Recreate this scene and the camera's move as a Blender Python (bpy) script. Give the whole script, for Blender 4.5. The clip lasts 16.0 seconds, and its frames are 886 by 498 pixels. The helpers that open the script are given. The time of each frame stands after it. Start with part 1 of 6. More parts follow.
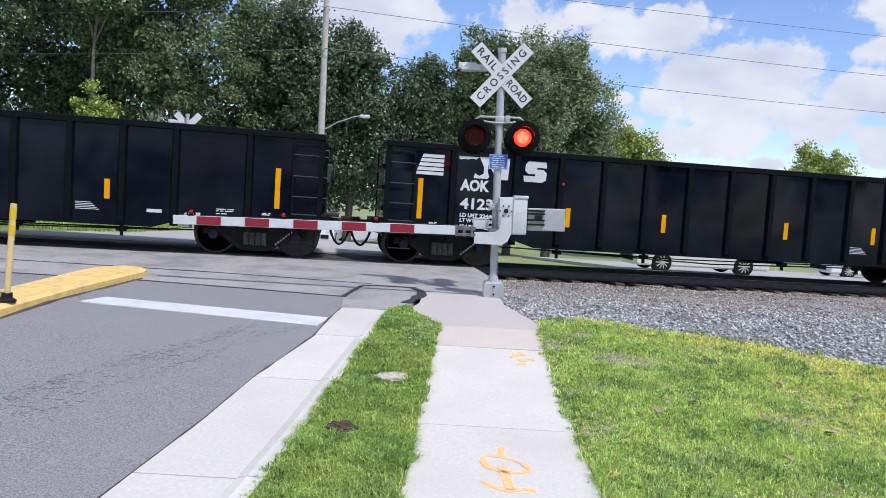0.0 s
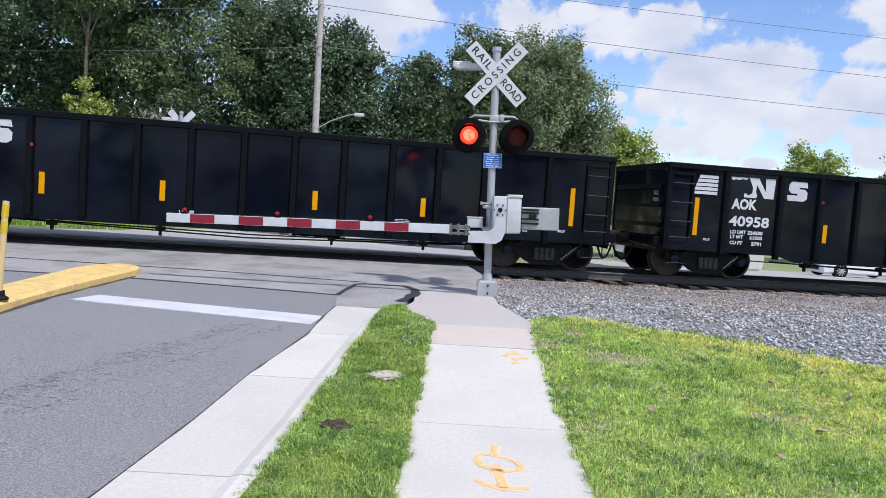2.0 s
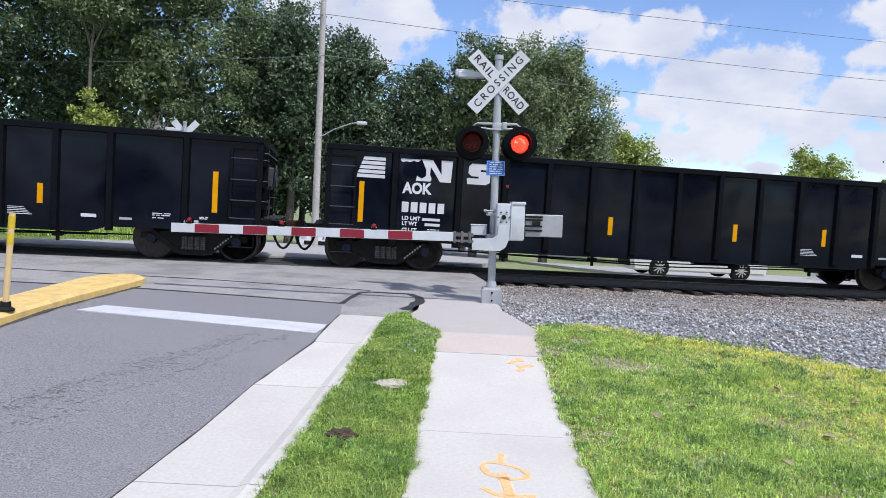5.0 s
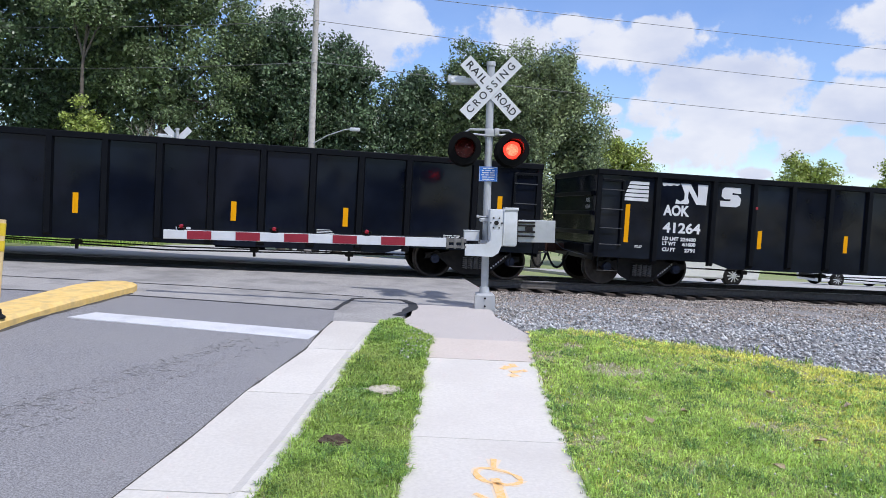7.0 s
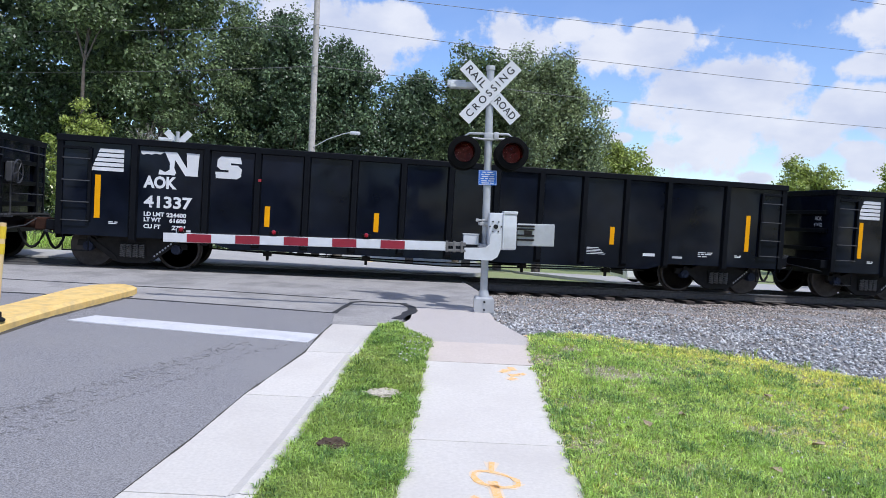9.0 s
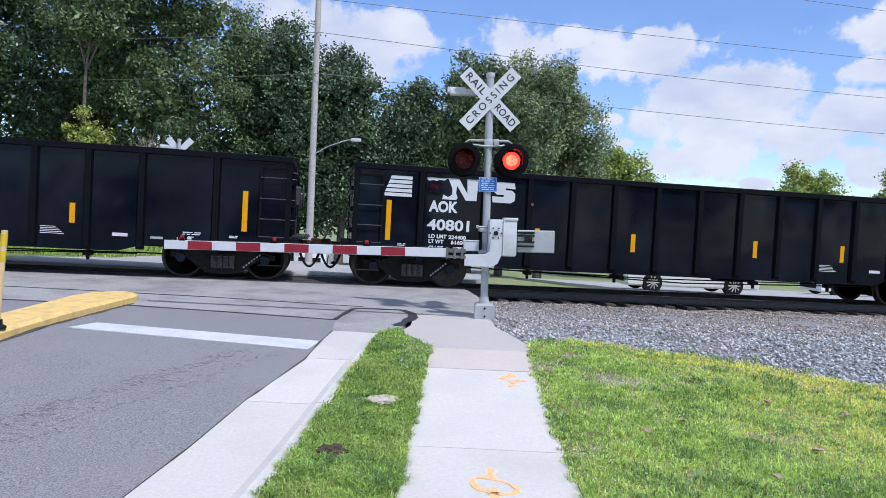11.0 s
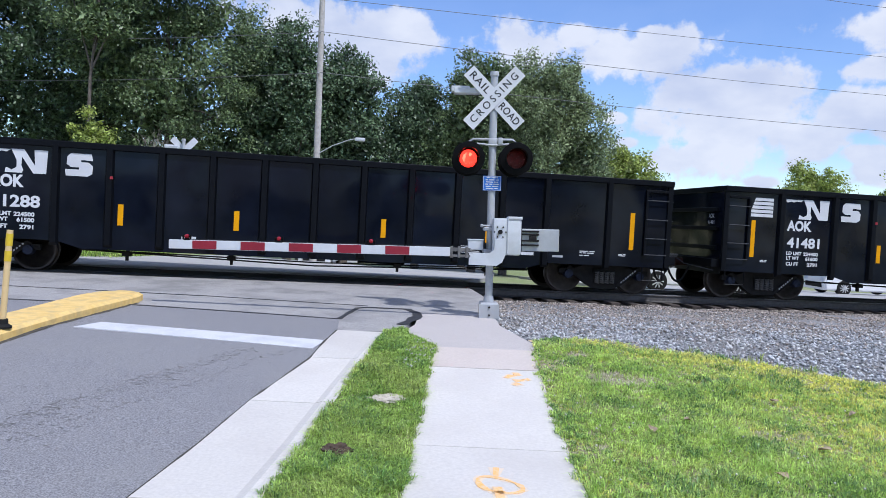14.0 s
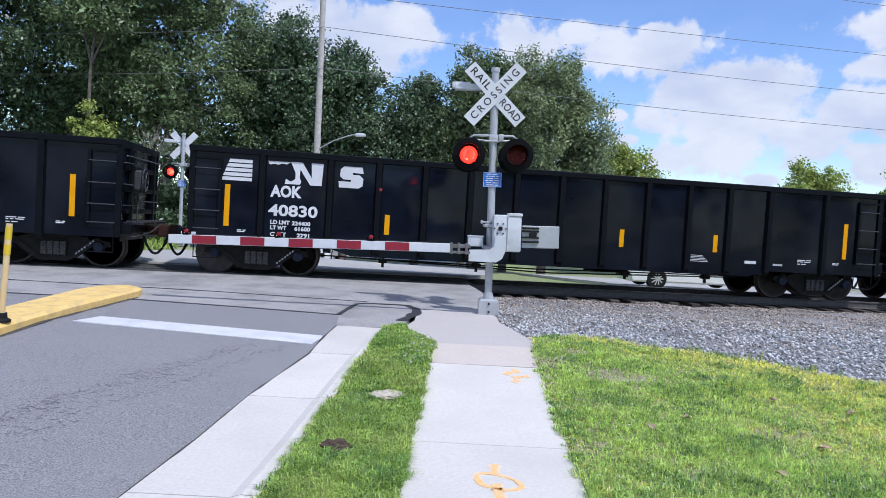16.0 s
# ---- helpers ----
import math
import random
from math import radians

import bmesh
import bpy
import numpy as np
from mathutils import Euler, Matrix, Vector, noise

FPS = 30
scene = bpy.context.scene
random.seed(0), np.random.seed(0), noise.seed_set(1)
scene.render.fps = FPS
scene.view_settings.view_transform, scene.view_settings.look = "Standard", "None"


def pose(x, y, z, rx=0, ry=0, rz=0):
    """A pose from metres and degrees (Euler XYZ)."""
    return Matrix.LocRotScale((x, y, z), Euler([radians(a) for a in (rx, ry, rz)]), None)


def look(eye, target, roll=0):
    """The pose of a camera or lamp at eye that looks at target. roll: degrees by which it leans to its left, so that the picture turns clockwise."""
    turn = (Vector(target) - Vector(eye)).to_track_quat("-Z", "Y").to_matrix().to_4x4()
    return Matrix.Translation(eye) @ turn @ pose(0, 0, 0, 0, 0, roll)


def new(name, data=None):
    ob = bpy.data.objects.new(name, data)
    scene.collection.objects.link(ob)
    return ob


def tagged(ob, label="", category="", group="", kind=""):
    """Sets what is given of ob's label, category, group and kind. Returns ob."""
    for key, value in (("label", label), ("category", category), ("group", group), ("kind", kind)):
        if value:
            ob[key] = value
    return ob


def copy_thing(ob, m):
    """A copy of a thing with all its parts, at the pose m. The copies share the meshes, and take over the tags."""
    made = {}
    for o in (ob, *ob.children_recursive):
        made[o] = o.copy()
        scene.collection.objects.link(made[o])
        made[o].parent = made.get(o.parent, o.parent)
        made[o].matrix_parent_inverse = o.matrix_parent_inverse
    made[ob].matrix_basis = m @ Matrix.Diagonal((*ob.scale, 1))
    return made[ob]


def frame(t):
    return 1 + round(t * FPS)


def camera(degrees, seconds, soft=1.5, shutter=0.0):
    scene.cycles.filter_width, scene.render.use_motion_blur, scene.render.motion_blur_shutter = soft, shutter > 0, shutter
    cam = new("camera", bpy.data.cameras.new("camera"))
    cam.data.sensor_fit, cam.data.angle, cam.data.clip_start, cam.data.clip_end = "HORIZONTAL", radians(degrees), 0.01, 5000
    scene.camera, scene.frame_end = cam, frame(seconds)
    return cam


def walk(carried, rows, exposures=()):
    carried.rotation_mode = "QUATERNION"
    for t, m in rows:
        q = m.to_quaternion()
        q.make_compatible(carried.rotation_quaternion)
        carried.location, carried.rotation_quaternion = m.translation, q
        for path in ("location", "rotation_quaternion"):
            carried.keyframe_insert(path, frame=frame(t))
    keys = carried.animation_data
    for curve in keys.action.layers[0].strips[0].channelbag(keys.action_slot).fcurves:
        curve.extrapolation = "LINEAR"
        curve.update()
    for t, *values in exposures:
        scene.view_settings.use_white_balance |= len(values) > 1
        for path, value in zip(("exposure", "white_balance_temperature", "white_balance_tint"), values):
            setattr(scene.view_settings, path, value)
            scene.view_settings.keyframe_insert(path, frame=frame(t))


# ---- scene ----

# ---------------------------------------------------------------- camera
PATH = [
    (0, 0, -0, 1.8, 86.163, -3.392, 0.227),
    (0.5, 0.002, 0.001, 1.801, 86.088, -3.341, 0.101),
    (1, 0.005, 0.006, 1.8, 86.052, -3.381, -0.006),
    (1.5, 0.005, 0, 1.801, 86.058, -3.442, -0.112),
    (2, 0, -0.006, 1.8, 86.092, -3.573, -0.24),
    (2.5, -0.001, -0.005, 1.804, 86.107, -3.555, -0.306),
    (3, -0.005, -0.004, 1.804, 86.152, -3.542, -0.239),
    (3.5, -0.008, -0.003, 1.811, 86.182, -3.372, -0.028),
    (4, -0.014, -0.008, 1.811, 86.259, -3.203, 0.185),
    (6.5, -0.002, -0.033, 1.81, 87.149, -2.931, -0.467),
    (7, 0, -0.029, 1.809, 87.161, -2.944, -0.533),
    (7.5, 0.004, -0.032, 1.808, 87.175, -2.949, -0.574),
    (8, 0.005, -0.029, 1.805, 87.265, -3.011, -0.609),
    (8.5, 0.009, -0.034, 1.807, 87.359, -3.012, -0.566),
    (9, 0.014, -0.047, 1.807, 87.467, -3.013, -0.508),
    (11.5, 0.031, -0.068, 1.813, 88.101, -2.889, -0.392),
    (12, 0.022, -0.071, 1.813, 88.205, -2.856, -0.374),
    (12.5, 0.024, -0.066, 1.811, 88.23, -2.795, -0.279),
    (13, 0.025, -0.07, 1.812, 88.185, -2.815, -0.208),
    (13.5, 0.026, -0.063, 1.811, 88.046, -2.795, -0.132),
    (14, 0.028, -0.056, 1.807, 87.901, -2.785, -0.07),
    (14.5, 0.025, -0.047, 1.806, 87.786, -2.799, -0.064),
    (15, 0.024, -0.054, 1.805, 87.728, -2.856, -0.12),
    (15.5, 0.025, -0.054, 1.806, 87.677, -2.994, -0.131),
    (16, 0.024, -0.045, 1.807, 87.598, -3.127, -0.087),
]

cam = camera(64.0, 16.0, soft=0.8)
walk(cam, [(t, pose(*p)) for t, *p in PATH],
     [(0.0, 0.10, 6300, 12), (4.0, 0.10, 6300, 12), (9.0, 0.08, 6100, 12), (12.5, 0.06, 5900, 12), (16.0, 0.06, 5900, 12)])

# ---------------------------------------------------------------- light
SUN_EL, SUN_AZ = 57.0, 138.0      # degrees up; degrees east of the view's forward axis


# cumulus clouds ahead: degrees right of the forward axis, degrees up, half width
CLOUDS = [(13.8, 13.4, 4.5), (5.8, 13.9, 4.2), (15.5, 14.9, 1.6), (-5.0, 14.5, 4.0), (-12.4, 14.7, 4.4), (-8.3, 12.5, 4.6), (21.4, 8.4, 5.8), (19.3, 10.5, 3.5), (26.3, 7.3, 3.2), (23.4, 10.8, 3.0), (19.3, 5.8, 3.2), (30.4, 8.9, 3.2), (30.9, 11.9, 1.8), (30.7, 14.6, 2.9), (13.2, 8.8, 0.9), (14.4, 6.9, 0.9), (31.3, 4.8, 1.9), (24.0, 4.1, 1.0), (30.3, 6.2, 1.4), (9.8, 14.8, 1.9)]


def cumulus(nt, way, elsewhere):
    """Cloud cover over the sky: heaps at their places ahead, broken cloud all round."""
    n, k = nt.nodes.new, nt.links.new

    def calc(op, a, b, clamp=False):
        m = n("ShaderNodeMath")
        m.operation, m.use_clamp = op, clamp
        for sock, v in zip(m.inputs, (a, b)):
            if isinstance(v, float):
                sock.default_value = v
            else:
                k(v, sock)
        return m.outputs[0]

    def puff(scale, detail):
        t = n("ShaderNodeTexNoise")
        t.inputs["Scale"].default_value, t.inputs["Detail"].default_value, t.inputs["Roughness"].default_value = scale, detail, 0.6
        k(way, t.inputs["Vector"])
        return t.outputs["Fac"]

    flat = n("ShaderNodeVectorMath")
    flat.operation = "MULTIPLY"
    flat.inputs[1].default_value = (1, 1, 2.1)
    k(way, flat.inputs[0])
    heap = None
    for az, el, half in CLOUDS:
        a, e = radians(az), radians(el)
        d = n("ShaderNodeVectorMath")
        d.operation = "DISTANCE"
        d.inputs[1].default_value = (math.sin(a) * math.cos(e), math.cos(a) * math.cos(e), 2.1 * math.sin(e))
        k(flat.outputs[0], d.inputs[0])
        f = calc("SUBTRACT", 1.0, calc("DIVIDE", d.outputs["Value"], radians(half) * 1.12))
        heap = f if heap is None else calc("MAXIMUM", heap, f)
    heap = calc("ADD", calc("MAXIMUM", heap, -0.5), calc("MULTIPLY", calc("SUBTRACT", puff(15.0, 10.0), 0.5), 3.0))
    heap = calc("ADD", heap, calc("MULTIPLY", calc("SUBTRACT", puff(3.5, 3.0), 0.5), 0.7))
    edge = n("ShaderNodeMapRange")
    edge.interpolation_type = "SMOOTHSTEP"
    for name, v in (("From Min", -0.06), ("From Max", 0.36), ("To Min", 0.13), ("To Max", 0.96)):
        edge.inputs[name].default_value = v
    k(heap, edge.inputs["Value"])
    sep = n("ShaderNodeSeparateXYZ")
    k(way, sep.inputs[0])
    ahead = n("ShaderNodeMapRange")
    for name, v in (("From Min", 0.5), ("From Max", 0.78)):
        ahead.inputs[name].default_value = v
    k(sep.outputs["Y"], ahead.inputs["Value"])
    both = n("ShaderNodeMix")
    k(ahead.outputs[0], both.inputs["Factor"])
    k(elsewhere, both.inputs[2])
    k(edge.outputs[0], both.inputs[3])
    return both.outputs[0]


def make_world():
    w = bpy.data.worlds.new("sky")
    scene.world = w
    w.use_nodes = True
    nt = w.node_tree
    nt.nodes.clear()
    n, k = nt.nodes.new, nt.links.new
    sky = n("ShaderNodeTexSky")
    sky.sky_type, sky.sun_disc = "NISHITA", False
    sky.sun_elevation, sky.sun_rotation = radians(SUN_EL), radians(SUN_AZ)
    sky.air_density, sky.dust_density, sky.ozone_density = 1.0, 0.2, 2.0
    co = n("ShaderNodeTexCoord")
    mp = n("ShaderNodeMapping")
    mp.inputs["Scale"].default_value = (1.0, 1.0, 1.9)
    mp.inputs["Location"].default_value = CLOUD_SHIFT
    big = n("ShaderNodeTexNoise")
    big.inputs["Scale"].default_value, big.inputs["Detail"].default_value = 4.2, 10
    big.inputs["Roughness"].default_value = 0.52
    ramp = n("ShaderNodeValToRGB")
    ramp.color_ramp.elements[0].position, ramp.color_ramp.elements[1].position = 0.45, 0.555
    fine = n("ShaderNodeTexNoise")
    fine.inputs["Scale"].default_value, fine.inputs["Detail"].default_value = 9.0, 8
    shade = n("ShaderNodeValToRGB")
    shade.color_ramp.elements[0].position, shade.color_ramp.elements[1].position = 0.35, 0.62
    shade.color_ramp.elements[0].color = (4.9, 5.25, 6.3, 1)
    shade.color_ramp.elements[1].color = (6.6, 6.7, 7.1, 1)
    mix = n("ShaderNodeMix")
    mix.data_type = "RGBA"
    bg = n("ShaderNodeBackground")
    bg.inputs["Strength"].default_value = 0.12
    out = n("ShaderNodeOutputWorld")
    k(co.outputs["Generated"], mp.inputs["Vector"])
    k(mp.outputs["Vector"], big.inputs["Vector"])
    k(mp.outputs["Vector"], fine.inputs["Vector"])
    k(big.outputs["Fac"], ramp.inputs["Fac"])
    k(fine.outputs["Fac"], shade.inputs["Fac"])
    k(cumulus(nt, co.outputs["Generated"], ramp.outputs["Color"]), mix.inputs["Factor"])
    vivid = n("ShaderNodeHueSaturation")
    vivid.inputs["Hue"].default_value = 0.512
    vivid.inputs["Saturation"].default_value, vivid.inputs["Value"].default_value = 1.25, 1.4
    k(sky.outputs["Color"], vivid.inputs["Color"])
    k(vivid.outputs["Color"], mix.inputs[6])
    k(shade.outputs["Color"], mix.inputs[7])
    k(mix.outputs[2], bg.inputs["Color"])
    k(bg.outputs["Background"], out.inputs["Surface"])


CLOUD_SHIFT = (0.35, 0.1, 0.25)
make_world()
sun = new("sun", bpy.data.lights.new("sun", "SUN"))
sun.data.energy, sun.data.angle, sun.data.color = 3.4, radians(1.5), (1.0, 0.97, 0.93)
_el, _az = radians(SUN_EL), radians(SUN_AZ)
sun.matrix_world = look((20 * math.sin(_az) * math.cos(_el), 20 * math.cos(_az) * math.cos(_el), 20 * math.sin(_el)), (0, 0, 0))

# ---------------------------------------------------------------- materials
MATS = {}


def mat(name, c1, c2=None, scale=6.0, rough=0.8, metal=0.0, bump=0.15, bscale=60.0, stain_or_sheen=None, sscale=0.8, samount=0.5,
        bdetail=4, emit=0.0, spread=0.0, translucent=0.0, coat=0.0, island=0.0, dist=0.01, spec=0.5):
    """A surface of two tones at two scales, with optional stains or painted sheen, relief and per-piece spread."""
    if name in MATS:
        return MATS[name]
    m = MATS[name] = bpy.data.materials.new(name)
    m.use_nodes = True
    nt = m.node_tree
    n, k = nt.nodes.new, nt.links.new
    b = nt.nodes["Principled BSDF"]
    b.inputs["Roughness"].default_value, b.inputs["Metallic"].default_value = rough, metal
    b.inputs["Specular IOR Level"].default_value = spec
    if coat:
        b.inputs["Coat Weight"].default_value, b.inputs["Coat Roughness"].default_value = coat, 0.08
    c2 = c2 or tuple(v * 0.82 for v in c1)
    co = n("ShaderNodeTexCoord")
    n1 = n("ShaderNodeTexNoise")
    n1.inputs["Scale"].default_value, n1.inputs["Detail"].default_value = scale, 7
    n1.inputs["Roughness"].default_value = 0.62
    k(co.outputs["Object"], n1.inputs["Vector"])
    r1 = n("ShaderNodeValToRGB")
    r1.color_ramp.elements[0].position, r1.color_ramp.elements[1].position = 0.34, 0.66
    r1.color_ramp.elements[0].color, r1.color_ramp.elements[1].color = (*c2, 1), (*c1, 1)
    k(n1.outputs["Fac"], r1.inputs["Fac"])
    col = r1.outputs["Color"]
    if stain_or_sheen:
        n2 = n("ShaderNodeTexNoise")
        n2.inputs["Scale"].default_value, n2.inputs["Detail"].default_value = sscale, 5
        k(co.outputs["Object"], n2.inputs["Vector"])
        r2 = n("ShaderNodeValToRGB")
        r2.color_ramp.elements[0].position, r2.color_ramp.elements[1].position = 0.45, 0.7
        r2.color_ramp.elements[1].color = (samount, samount, samount, 1)
        k(n2.outputs["Fac"], r2.inputs["Fac"])
        mx = n("ShaderNodeMix")
        mx.data_type = "RGBA"
        k(r2.outputs["Color"], mx.inputs["Factor"])
        k(col, mx.inputs[6])
        mx.inputs[7].default_value = (*stain_or_sheen, 1)
        col = mx.outputs[2]
    if spread or island:
        hv = n("ShaderNodeHueSaturation")
        mr = n("ShaderNodeMapRange")
        s = spread or island
        mr.inputs["To Min"].default_value, mr.inputs["To Max"].default_value = 1 - s, 1 + s
        src = n("ShaderNodeNewGeometry").outputs["Random Per Island"] if island else n("ShaderNodeObjectInfo").outputs["Random"]
        k(src, mr.inputs["Value"])
        k(mr.outputs["Result"], hv.inputs["Value"])
        k(col, hv.inputs["Color"])
        col = hv.outputs["Color"]
    k(col, b.inputs["Base Color"])
    if bump:
        nb = n("ShaderNodeTexNoise")
        nb.inputs["Scale"].default_value, nb.inputs["Detail"].default_value = bscale, bdetail
        k(co.outputs["Object"], nb.inputs["Vector"])
        bp = n("ShaderNodeBump")
        bp.inputs["Strength"].default_value, bp.inputs["Distance"].default_value = bump, dist
        k(nb.outputs["Fac"], bp.inputs["Height"])
        k(bp.outputs["Normal"], b.inputs["Normal"])
    if emit:
        b.inputs["Emission Color"].default_value = (*c1, 1)
        b.inputs["Emission Strength"].default_value = emit
    if translucent:
        tr = n("ShaderNodeBsdfTranslucent")
        k(col, tr.inputs["Color"])
        ms = n("ShaderNodeMixShader")
        ms.inputs["Fac"].default_value = translucent
        k(b.outputs["BSDF"], ms.inputs[1])
        k(tr.outputs["BSDF"], ms.inputs[2])
        k(ms.outputs["Shader"], nt.nodes["Material Output"].inputs["Surface"])
    return m


def glass(name, color, rough=0.05):
    if name in MATS:
        return MATS[name]
    m = MATS[name] = bpy.data.materials.new(name)
    m.use_nodes = True
    b = m.node_tree.nodes["Principled BSDF"]
    b.inputs["Base Color"].default_value = (*color, 1)
    b.inputs["Transmission Weight"].default_value, b.inputs["Roughness"].default_value = 1.0, rough
    b.inputs["IOR"].default_value = 1.1
    return m


ASPHALT = mat("asphalt", (0.38, 0.372, 0.38), (0.095, 0.093, 0.100), 75, 0.9, bump=0.6, bscale=170, stain_or_sheen=(0.275, 0.267, 0.263), sscale=0.8, samount=0.45)
ASPHALT_OLD = mat("old_asphalt", (0.44, 0.42, 0.405), (0.26, 0.25, 0.24), 45, 0.9, bump=0.8, bscale=90, stain_or_sheen=(0.20, 0.195, 0.19), sscale=1.6, samount=0.8)
# oily asphalt at the rails, with the train's shade put into its colour
ASPHALT_SHADED = mat("oily_shaded_asphalt", (0.075, 0.072, 0.07), (0.035, 0.034, 0.034), 25, 0.85, bump=0.6, bscale=90, stain_or_sheen=(0.12, 0.115, 0.11), sscale=1.0, samount=0.6)
GRIT = mat("joint_grit", (0.10, 0.09, 0.075), (0.04, 0.038, 0.03), 18, 0.95, bump=0.6)
TAR = mat("tar", (0.03, 0.03, 0.032), (0.05, 0.05, 0.05), 12, 0.6, bump=0.2)
CONCRETE = mat("concrete", (0.65, 0.615, 0.562), (0.568, 0.535, 0.486), 35, 0.85, bump=0.15, bscale=200, stain_or_sheen=(0.50, 0.46, 0.42), sscale=1.1, samount=0.45, spread=0.04)
CONCRETE_TAN = mat("tan_concrete", (0.62, 0.545, 0.485), (0.54, 0.47, 0.415), 40, 0.88, bump=0.15, bscale=200, stain_or_sheen=(0.50, 0.43, 0.375), sscale=1.6, samount=0.4)
CONCRETE_OLD = mat("old_concrete", (0.62, 0.565, 0.53), (0.40, 0.365, 0.34), 110, 0.92, bump=0.6, bscale=120, stain_or_sheen=(0.46, 0.42, 0.39), sscale=1.1, samount=0.5)
LINE_WHITE = mat("road_paint", (0.68, 0.68, 0.70), (0.55, 0.55, 0.57), 45, 0.75, bump=0.2, bscale=150, stain_or_sheen=(0.42, 0.42, 0.43), sscale=3.0, samount=0.5)
YELLOW_KERB = mat("yellow_kerb_paint", (0.82, 0.58, 0.22), (0.72, 0.48, 0.15), 9, 0.75, bump=0.25, bscale=50, stain_or_sheen=(0.42, 0.32, 0.18), sscale=6.0, samount=0.5)
SOIL = mat("soil", (0.36, 0.32, 0.19), (0.18, 0.175, 0.08), 14, 0.95, bump=0.5, bscale=40, stain_or_sheen=(0.24, 0.27, 0.09), sscale=1.2, samount=0.8)
FAR_GRASS = mat("far_grass", (0.26, 0.30, 0.12), (0.18, 0.225, 0.08), 3, 0.95, bump=0.5, bscale=30, stain_or_sheen=(0.32, 0.30, 0.19), sscale=0.25, samount=0.6)
GRASS = mat("grass_blade", (0.62, 0.78, 0.21), (0.33, 0.51, 0.11), 5.0, 0.34, bump=0, stain_or_sheen=(0.72, 0.82, 0.24), sscale=0.8, samount=0.6, island=0.6, translucent=0.45)
GRASS_DRY = mat("dry_blade", (0.90, 0.88, 0.22), (0.74, 0.75, 0.17), 4.0, 0.40, bump=0, stain_or_sheen=(0.86, 0.80, 0.36), sscale=1.2, samount=0.4, island=0.4, translucent=0.40)
GRASS_VERGE = mat("verge_blade", (0.50, 0.66, 0.16), (0.22, 0.37, 0.07), 4.0, 0.36, bump=0, stain_or_sheen=(0.53, 0.57, 0.17), sscale=0.9, samount=0.6, island=0.6, translucent=0.4)
GRASS_DEEP = mat("deep_blade", (0.26, 0.42, 0.13), (0.12, 0.24, 0.06), 4.0, 0.36, bump=0, island=0.5, translucent=0.35)
GRASS_WEED = mat("weed_blade", (0.42, 0.50, 0.18), (0.30, 0.34, 0.12), 4.0, 0.4, bump=0, island=0.5, translucent=0.35)
STRAW = mat("straw", (0.72, 0.66, 0.54), (0.44, 0.37, 0.26), 9.0, 0.8, bump=0, island=0.4)
BALLAST = mat("ballast_stone", (0.54, 0.55, 0.555), (0.33, 0.335, 0.34), 25, 0.85, bump=0.4, bscale=90, stain_or_sheen=(0.44, 0.41, 0.37), sscale=0.6, samount=0.65, island=0.65)
BALLAST_BROWN = mat("dusty_ballast_stone", (0.47, 0.41, 0.355), (0.27, 0.235, 0.20), 25, 0.88, bump=0.4, bscale=90, stain_or_sheen=(0.32, 0.25, 0.20), sscale=0.8, samount=0.7, island=0.6)
BALLAST_BED = mat("ballast_bed", (0.40, 0.40, 0.41), (0.13, 0.13, 0.135), 40, 0.95, bump=1.0, bscale=35, stain_or_sheen=(0.26, 0.23, 0.20), sscale=0.5, samount=0.8, dist=0.04)
# oily bed, darkened further in its colour for the train's deep shade
BED_OILY_SHADED = mat("oily_shaded_track_bed", (0.075, 0.066, 0.058), (0.03, 0.027, 0.025), 30, 0.95, bump=1.0, bscale=30, dist=0.04)
RAIL = mat("rail_steel", (0.13, 0.12, 0.112), (0.085, 0.077, 0.072), 12, 0.7, 0.3, bump=0.2)
RAIL_TOP = mat("rail_head", (0.45, 0.45, 0.46), (0.33, 0.33, 0.34), 4, 0.3, 1.0, bump=0.05)
TIE = mat("tie_wood", (0.085, 0.066, 0.052), (0.05, 0.04, 0.034), 10, 0.95, bump=0.5, bscale=35, spread=0.3)
# bluish blotches paint blurred cloud reflections into the black
CAR_BLACK = mat("car_black_paint", (0.0020, 0.0031, 0.0076), (0.0036, 0.0053, 0.0120), 2.5, 0.11, bump=0.5, bscale=1.0, stain_or_sheen=(0.0110, 0.0148, 0.0260), sscale=0.9, samount=0.6, dist=0.06, spec=0.16, bdetail=0.5)
CAR_FRAME = mat("car_frame_paint", (0.0024, 0.0030, 0.0048), (0.0042, 0.005, 0.0073), 6, 0.45, bump=0.1, bscale=12, spec=0.12)
TRUCK_STEEL = mat("truck_steel", (0.011, 0.0105, 0.0105), (0.02, 0.018, 0.017), 9, 0.7, 0.0, bump=0.3, bscale=25, spec=0.2)
WHEEL_RUST = mat("wheel_rust", (0.008, 0.006, 0.0055), (0.016, 0.010, 0.0075), 5, 0.75, 0.0, bump=0.2, bscale=20, spec=0.15)
WHEEL_RIM = mat("wheel_rim", (0.075, 0.062, 0.055), (0.04, 0.032, 0.028), 9, 0.5, 0.4, bump=0.1)
HUB_BLUE = mat("bearing_cap", (0.018, 0.026, 0.055), (0.012, 0.015, 0.028), 9, 0.6, bump=0.1, spec=0.3)
RUNG = mat("rung_steel", (0.035, 0.037, 0.042), (0.055, 0.055, 0.06), 8, 0.5, bump=0)
COUPLER = mat("coupler_rust", (0.050, 0.022, 0.014), (0.028, 0.013, 0.010), 12, 0.85, bump=0.3, spec=0.2)
SPRING = mat("spring_steel", (0.17, 0.167, 0.165), (0.10, 0.095, 0.09), 9, 0.55, 0.0, bump=0.1)
